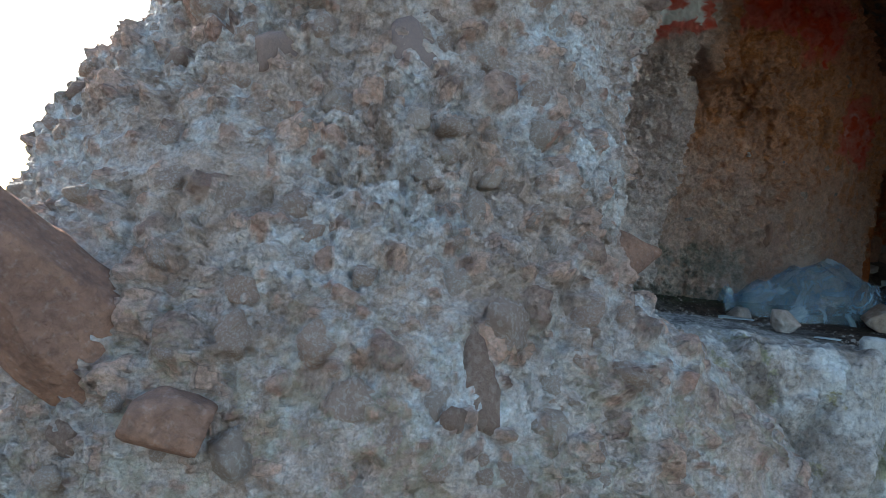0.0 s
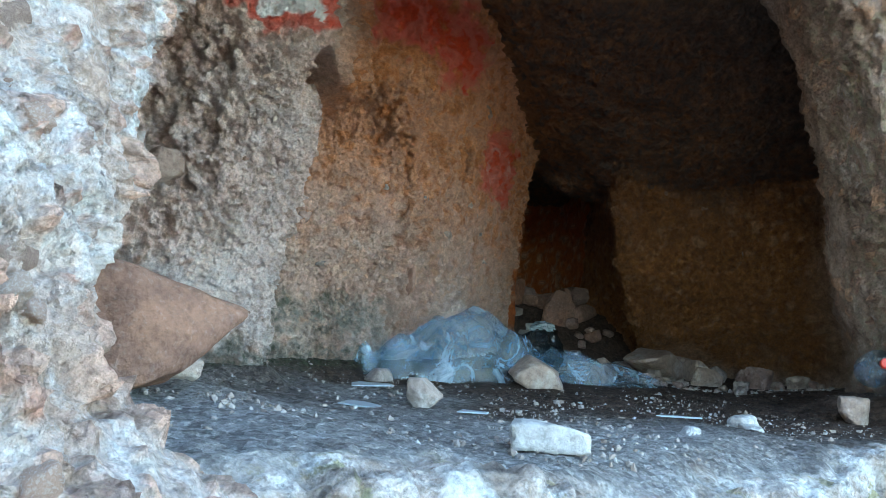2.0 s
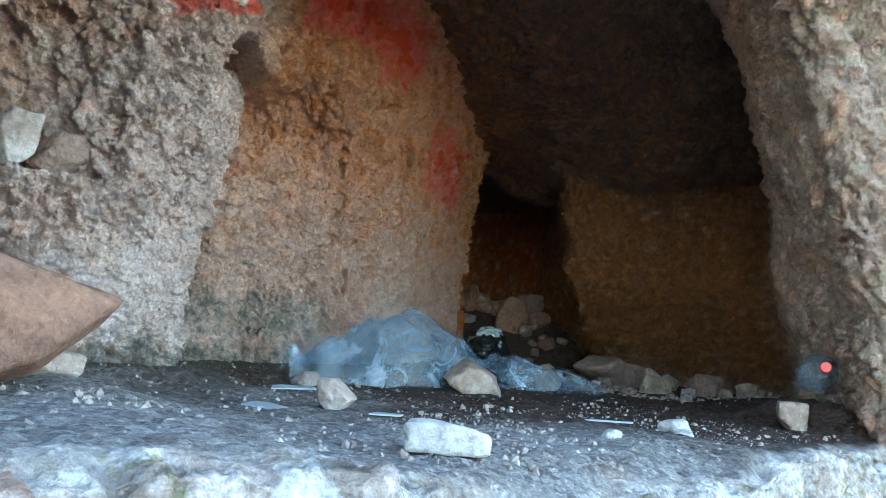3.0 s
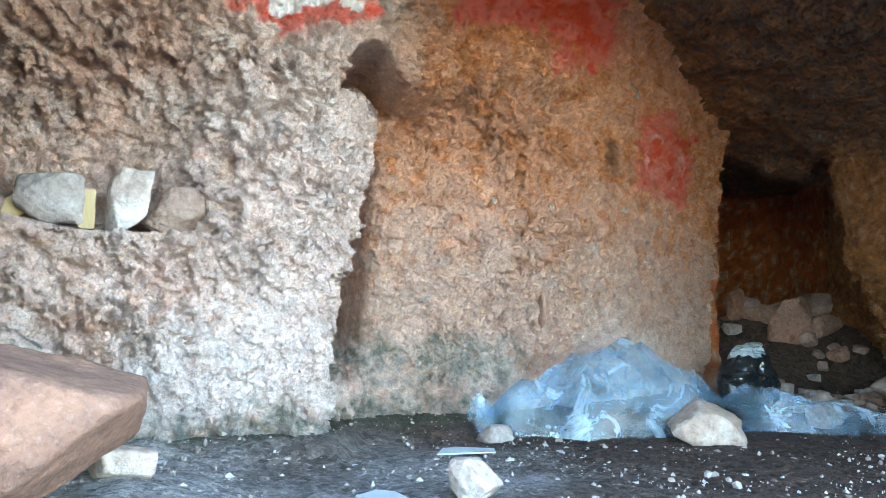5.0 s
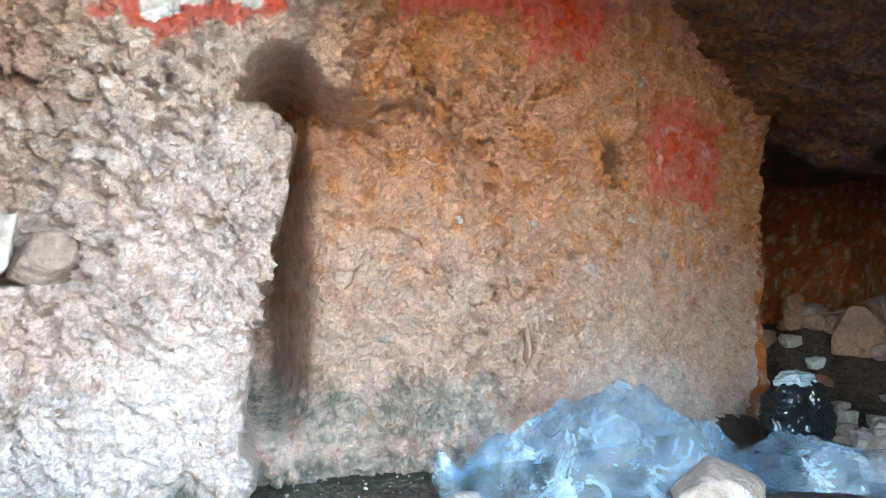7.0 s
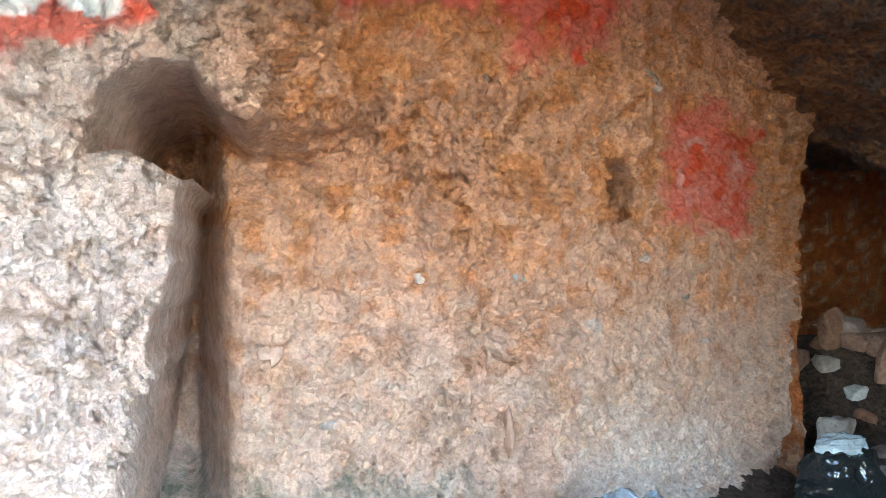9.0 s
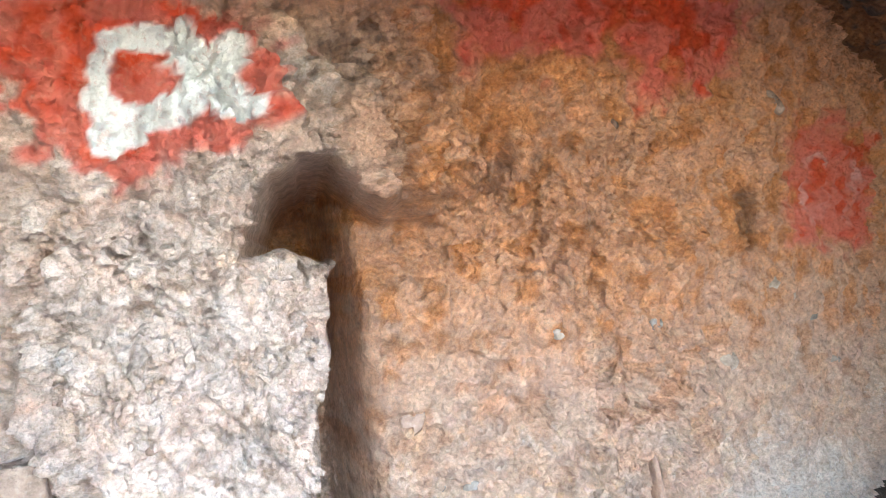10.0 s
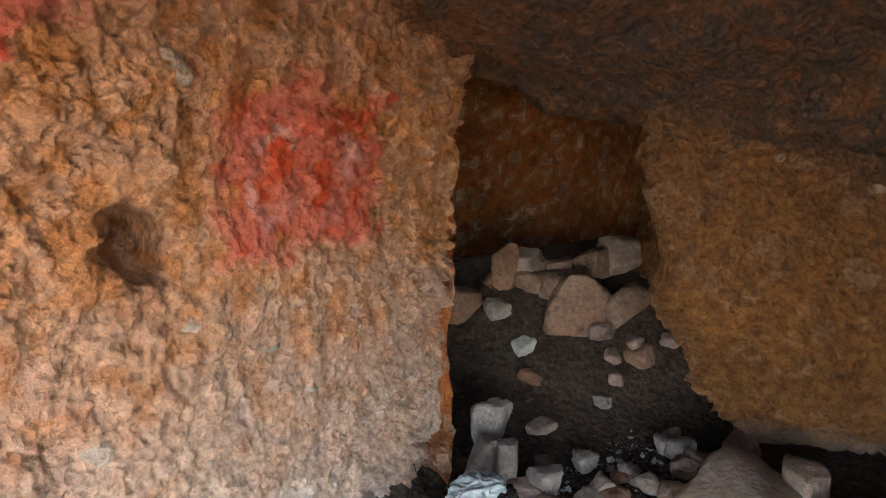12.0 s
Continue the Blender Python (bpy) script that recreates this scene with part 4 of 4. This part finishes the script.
def set_in(parent, sheet, x, z, half, mat, seed, turn=0.0, sink=0.5, sharp=14, reach=None):
    normals = normals_of(sheet)
    dist = (sheet[..., 0] - x) ** 2 + (sheet[..., 2] - z) ** 2 + (0 if reach is None else 20 * (np.abs(sheet[..., 1] - reach) > 0.25))
    i, j = np.unravel_index(np.argmin(dist), dist.shape)
    me = stone_mesh("embedded_stone", seed, half, sharp=sharp, faces=8, level=2, bumpy=0.08)
    me.materials.append(mat)
    ob = new("embedded_stone", me)
    ob.parent = parent
    out = Vector((normals[i, j][0], normals[i, j][1], 0)).normalized()
    ob.matrix_world = Matrix.Translation(Vector(sheet[i, j]) - out * sink * half[1]) @ out.to_track_quat("Y", "Z").to_matrix().to_4x4() @ pose(0, 0, 0, 0, turn, 0)


for x, z, half, mat, seed, turn in ((0.90, 1.17, (0.020, 0.014, 0.026), brown_stone, 201, 0), (0.985, 0.745, (0.018, 0.010, 0.017), grey_stone, 202, 20), (0.75, 0.76, (0.016, 0.012, 0.014), pale_stone, 203, 0),
                                    (1.07, 0.79, (0.016, 0.015, 0.018), pale_stone, 204, 0), (1.68, 0.54, (0.022, 0.02, 0.020), pale_stone, 205, 0), (0.97, 0.40, (0.045, 0.010, 0.075), rosy_slab, 206, 25),
                                    (0.555, 0.425, (0.022, 0.008, 0.010), grey_stone, 208, 8), (0.50, 0.43, (0.014, 0.008, 0.009), grey_stone, 209, 0),
                                    (1.38, 1.225, (0.016, 0.012, 0.034), rust_clast, 210, 25), (0.43, 0.61, (0.030, 0.010, 0.045), rosy_slab, 211, -10), (1.40, 0.80, (0.020, 0.018, 0.030), clast_pink, 212, 5),
                                    (1.47, 0.76, (0.016, 0.016, 0.026), clast_pink, 213, 0), (1.58, 0.68, (0.018, 0.014, 0.018), grey_stone, 214, 0), (1.22, 0.62, (0.02, 0.012, 0.024), clast_pink, 215, 30),
                                    (-0.22, 0.30, (0.022, 0.008, 0.014), rust_clast, 216, 0), (-0.02, 0.70, (0.018, 0.008, 0.014), rust_clast, 217, 20), (0.08, 0.22, (0.018, 0.008, 0.016), rust_clast, 218, 0)):
    set_in(wall_back, wall_grid, x, z, half, mat, seed, turn, 0.72, 20)
for x, z, half, mat, seed, turn in ((2.80, 0.95, (0.020, 0.02, 0.040), rust_clast, 221, -20), (2.62, 1.02, (0.012, 0.012, 0.014), rust_clast, 222, 0), (2.98, 0.72, (0.03, 0.02, 0.06), umber_stone, 223, 0), (2.50, 1.12, (0.026, 0.02, 0.026), rust_clast, 224, 0)):
    set_in(wall_far, far_grid, x, z, half, mat, seed, turn, 0.65, 22, 0.2)


# ---- plastic ----
def plastic_material(name, tint, clear, rough=0.12):
    """Thin film: part lets light through, part reflects."""
    m = Nodes(name)
    milky = m.ramp(m.noise(9, 5, 0.7, 0.8), [(0.42, 0.0), (0.72, 0.95)])
    m.finish(m.mix(milky, tint, (0.60, 0.70, 0.75)), rough, m.bump(m.noise(15, 2, 0.4, 2.0), 0.9, 0.03), Specular_IOR_Level=0.9, Coat_Weight=1.0, Coat_Roughness=0.03)
    out = m.tree.nodes["Material Output"]
    see = m.node("ShaderNodeBsdfTransparent", Color=(0.86, 0.93, 1.0))
    glow = m.node("ShaderNodeBsdfTranslucent", Color=(0.30, 0.45, 0.60))
    film = m.tree.nodes.new("ShaderNodeMixShader")
    film.inputs[0].default_value = 0.3
    m.put(film.inputs[1], m.bsdf.outputs[0])
    m.put(film.inputs[2], glow.outputs[0])
    mixed = m.tree.nodes.new("ShaderNodeMixShader")
    m.put(mixed.inputs[0], m.math("MULTIPLY", m.math("SUBTRACT", 1.35, milky), clear))
    m.put(mixed.inputs[1], film.outputs[0])
    m.put(mixed.inputs[2], see.outputs[0])
    m.put(out.inputs["Surface"], mixed.outputs[0])
    return m.mat


blue_film = plastic_material("blue_plastic_film", (0.18, 0.33, 0.46), 0.62)
clear_film = plastic_material("clear_plastic_film", (0.55, 0.66, 0.72), 0.30)


def crumple(q, scale, seed):
    """Sharp creases, like crushed film."""
    a = 1 - 2 * np.abs(vnoise(q, scale, seed))
    b = 1 - 2 * np.abs(vnoise(q + 3.1, scale * 0.55, seed + 1))
    c = 1 - 2 * np.abs(vnoise(q + 7.7, scale * 0.27, seed + 2))
    return a + 0.55 * b + 0.12 * c


def film_heap(name, x0, x1, yf, yb, crest, seed, material, label, amp=0.036):
    """Crumpled sheet over a stretch of floor: yf and yb are its front and back lines, crest its height along x."""
    u, v = np.linspace(0, 1, 110), np.linspace(0, 1, 60)
    U, V = np.meshgrid(u, v, indexing="ij")
    wx = x0 + (x1 - x0) * U
    q = np.stack([wx, V * 0.4, 0 * U], 2).reshape(-1, 3)
    edge_w = 0.035 * vnoise(q, 0.12, seed + 9).reshape(U.shape)
    front, back = np.interp(U, *yf), np.interp(U, *yb)
    gy_ = front + (back - front) * V + edge_w * (1 - V)
    body = np.sin(np.pi * np.clip(V, 0, 1) ** 0.75) ** 0.8 * (1 - 0.2 * V)
    h = np.interp(U, *crest) * body
    fold = crumple(q + 0.03 * np.stack([vnoise(q, 0.1, seed + 20), vnoise(q, 0.1, seed + 21), 0 * q[:, 0]], 1), 0.15, seed).reshape(U.shape)
    z = floor_height(wx, gy_) + np.maximum(h + amp * fold * (0.25 + np.minimum(h / 0.08, 1.0)) , 0.004 + 0.004 * fold + 0.004)
    g = np.stack([wx + 0.012 * vnoise(q, 0.07, seed + 4).reshape(U.shape), gy_, z], 2)
    return tagged(grid_object(name, g, material, smooth=False), label, "plastic sheet")


film_heap("plastic_sheet", 0.66, 1.56, ([0, 0.2, 0.5, 0.8, 1], [0.14, 0.02, -0.06, -0.08, -0.02]), ([0, 0.3, 0.6, 1], [0.22, 0.31, 0.36, 0.42]),
          ([0, 0.06, 0.18, 0.32, 0.45, 0.62, 0.8, 0.93, 1], [0.09, 0.05, 0.13, 0.21, 0.29, 0.26, 0.17, 0.08, 0.03]), 5, blue_film, "crumpled bluish clear plastic sheet heaped against the wall")
film_heap("plastic_bag", 1.50, 2.06, ([0, 0.4, 1], [0.02, -0.16, -0.26]), ([0, 0.4, 1], [0.34, 0.25, 0.10]),
          ([0, 0.10, 0.28, 0.45, 0.7, 1], [0.02, 0.06, 0.15, 0.09, 0.08, 0.03]), 15, blue_film, "torn blue plastic bag spread on the dirt", 0.022)
stone("bag_stone", 81, 1.93, 0.02, (0.075, 0.05, 0.065), tan_stone, "tan stone holding down the torn plastic bag", turn=(0, 0, 20), sharp=14, faces=7, sink=0.0)


def bin_bag(x, y, z):
    base = new("rubbish_bag")
    base.matrix_world = pose(x, y, z)
    m = Nodes("black_plastic")
    black = m.finish(m.mix(m.noise(20, 4), (0.005, 0.007, 0.008), (0.014, 0.018, 0.02)), 0.16, m.bump(m.noise(14, 3, 0.5, 1.2), 0.6, 0.02), Specular_IOR_Level=0.7)
    for name, mat, lift, size, seed in (("bag", black, 0.115, (0.125, 0.09, 0.125), 3), ("wrapper", clear_film, 0.235, (0.072, 0.05, 0.036), 8)):
        bm = bmesh.new()
        bmesh.ops.create_icosphere(bm, subdivisions=5, radius=1.0)
        co = np.array([v.co[:] for v in bm.verts])
        r = 1 + 0.12 * crumple(co * 0.3, 0.14, seed) + 0.08 * vnoise(co, 0.8, seed)
        co = co * r[:, None] * np.array(size)
        co[:, 2] = np.maximum(co[:, 2], -size[2] * 0.85) + lift
        for v, c in zip(bm.verts, co):
            v.co = c
        part(name, bm, mat, base, "clear crumpled plastic wrapper" if name == "wrapper" else "")
    return tagged(base, "black rubbish bag topped with clear crumpled wrapping", "rubbish bag")


bin_bag(2.05, 0.54, float(floor_height(2.05, 0.54)))


def lathe(profile, segments=28):
    """A turned form round z from (radius, height) pairs."""
    bm = bmesh.new()
    rings = []
    for r, h in profile:
        rings.append([bm.verts.new((r * math.cos(a), r * math.sin(a), h)) for a in np.linspace(0, 2 * math.pi, segments, endpoint=False)])
    for lo, hi in zip(rings, rings[1:]):
        for k in range(segments):
            f = bm.faces.new((lo[k], lo[(k + 1) % segments], hi[(k + 1) % segments], hi[k]))
            f.smooth = True
    bm.faces.new(rings[0][::-1])
    bm.faces.new(rings[-1])
    return bm


def water_jug(m):
    base = new("plastic_jug")
    pet = plastic_material("bottle_plastic", (0.12, 0.15, 0.18), 0.62, 0.2)
    c = Nodes("red_cap_plastic")
    capm = c.finish(c.mix(c.noise(30, 2), (0.62, 0.03, 0.012), (0.70, 0.05, 0.02)), 0.35)
    part("body", lathe([(0.05, 0.0), (0.072, 0.008), (0.076, 0.03), (0.073, 0.06), (0.076, 0.09), (0.073, 0.12), (0.076, 0.15), (0.073, 0.17), (0.05, 0.215), (0.022, 0.24), (0.017, 0.25), (0.017, 0.262)]), pet, base, "clear ribbed plastic body")
    part("cap", lathe([(0.0215, 0.258), (0.0225, 0.262), (0.0225, 0.283), (0.019, 0.287)]), capm, base, "bright red screw cap")
    base.matrix_world = m
    return tagged(base, "clear plastic jug with red cap lying by the arch", "jug")


water_jug(pose(1.95, -1.165, 0.165, 0, 0, 0) @ (Vector((-0.82, -0.55, 0.16)).to_track_quat("Z", "Y").to_matrix().to_4x4()) @ Matrix.Scale(0.8, 4))


# ---- shards and litter on the floor ----
def shard(x, y, points, turn, material, label, lift=0.004, tip=(0, 0)):
    """A thin broken plate with real thickness."""
    bm = bmesh.new()
    face = bm.faces.new([bm.verts.new((a, b, 0)) for a, b in points])
    ext = bmesh.ops.extrude_face_region(bm, geom=[face])
    for v in ext["geom"]:
        if isinstance(v, bmesh.types.BMVert):
            v.co.z += 0.004
    bmesh.ops.recalc_face_normals(bm, faces=bm.faces[:])
    ob = part("broken_plate", bm, material, None)
    ob.matrix_world = pose(x, y, float(floor_height(x, y)) + lift, *tip, turn)
    return tagged(ob, label, "shard", "broken plates on the floor")


m = Nodes("slate_blue_plate")
plate = m.finish(m.mix(m.noise(12, 5, 0.7), (0.22, 0.27, 0.31), (0.42, 0.48, 0.52)), 0.35, m.bump(m.noise(60, 3), 0.2, 0.003))
shard(0.52, -0.10, [(-0.085, -0.03), (0.08, -0.02), (0.085, 0.02), (-0.02, 0.05), (-0.06, 0.03)], -10, plate, "thin bluish grey broken plate lying flat on gravel", tip=(4, 0))
shard(0.16, -0.60, [(-0.07, -0.03), (0.06, -0.035), (0.08, -0.01), (-0.02, 0.04), (-0.06, 0.03)], -50, plate, "thin bluish grey broken plate lying flat on gravel", tip=(3, 2))
shard(0.39, -0.77, [(-0.04, -0.02), (0.04, -0.02), (0.05, 0.01), (-0.02, 0.03)], -35, plate, "thin bluish grey broken plate lying flat on gravel")
shard(1.06, -0.97, [(-0.075, -0.008), (0.075, -0.012), (0.08, 0.006), (-0.05, 0.016)], -30, plate, "long thin grey splinter lying on the dirt")

# gravel strewn over the floor, too small to count
rng2 = np.random.RandomState(7)
verts, faces = [], []
ico = bmesh.new()
bmesh.ops.create_icosphere(ico, subdivisions=1, radius=1.0)
iv = np.array([v.co[:] for v in ico.verts])
it = np.array([[v.index for v in f.verts] for f in ico.faces])
ico.free()
made = 0
while made < 7000:
    x, y = rng2.uniform(-0.75, 2.9), rng2.uniform(-1.40, 0.9)
    w = np.clip(0.70 - 0.42 * (x + y), 0.06, 1.0)
    if 2.1 < x and -0.7 < y:
        w = 0.9
    wall_y = np.interp(x, [-1.0, 0.15, 0.3, 0.9, 1.4, 1.8, 2.1, 2.15, 3], [0.05, 0.04, 0.3, 0.3, 0.45, 0.6, 0.8, 1.6, 1.6])
    if rng2.rand() > w or y > wall_y:
        continue
    s = 0.0018 + 0.008 * rng2.rand() ** 7
    if x > 2.1:
        s *= 1.4
    co = iv * (1 + 0.25 * rng2.normal(size=(len(iv), 1))) * s * rng2.uniform(0.6, 1.3, 3)
    verts.append(co + [x, y, float(floor_height(x, y)) - 0.1 * s])
    faces.append(it + len(iv) * made)
    made += 1
me = bpy.data.meshes.new("gravel")
me.from_pydata(np.vstack(verts).tolist(), [], np.vstack(faces).tolist())
gm = Nodes("gravel_chips")
isl = gm.tree.nodes.new("ShaderNodeNewGeometry").outputs["Random Per Island"]
me.materials.append(gm.finish(gm.ramp(isl, [(0.0, (0.16, 0.12, 0.10)), (0.35, (0.30, 0.25, 0.22)), (0.80, (0.26, 0.235, 0.22)), (0.99, (0.36, 0.35, 0.34))]), 0.85))
tagged(new("gravel", me), "scattered grey and white stone chips on the dirt", "gravel", kind="stuff")
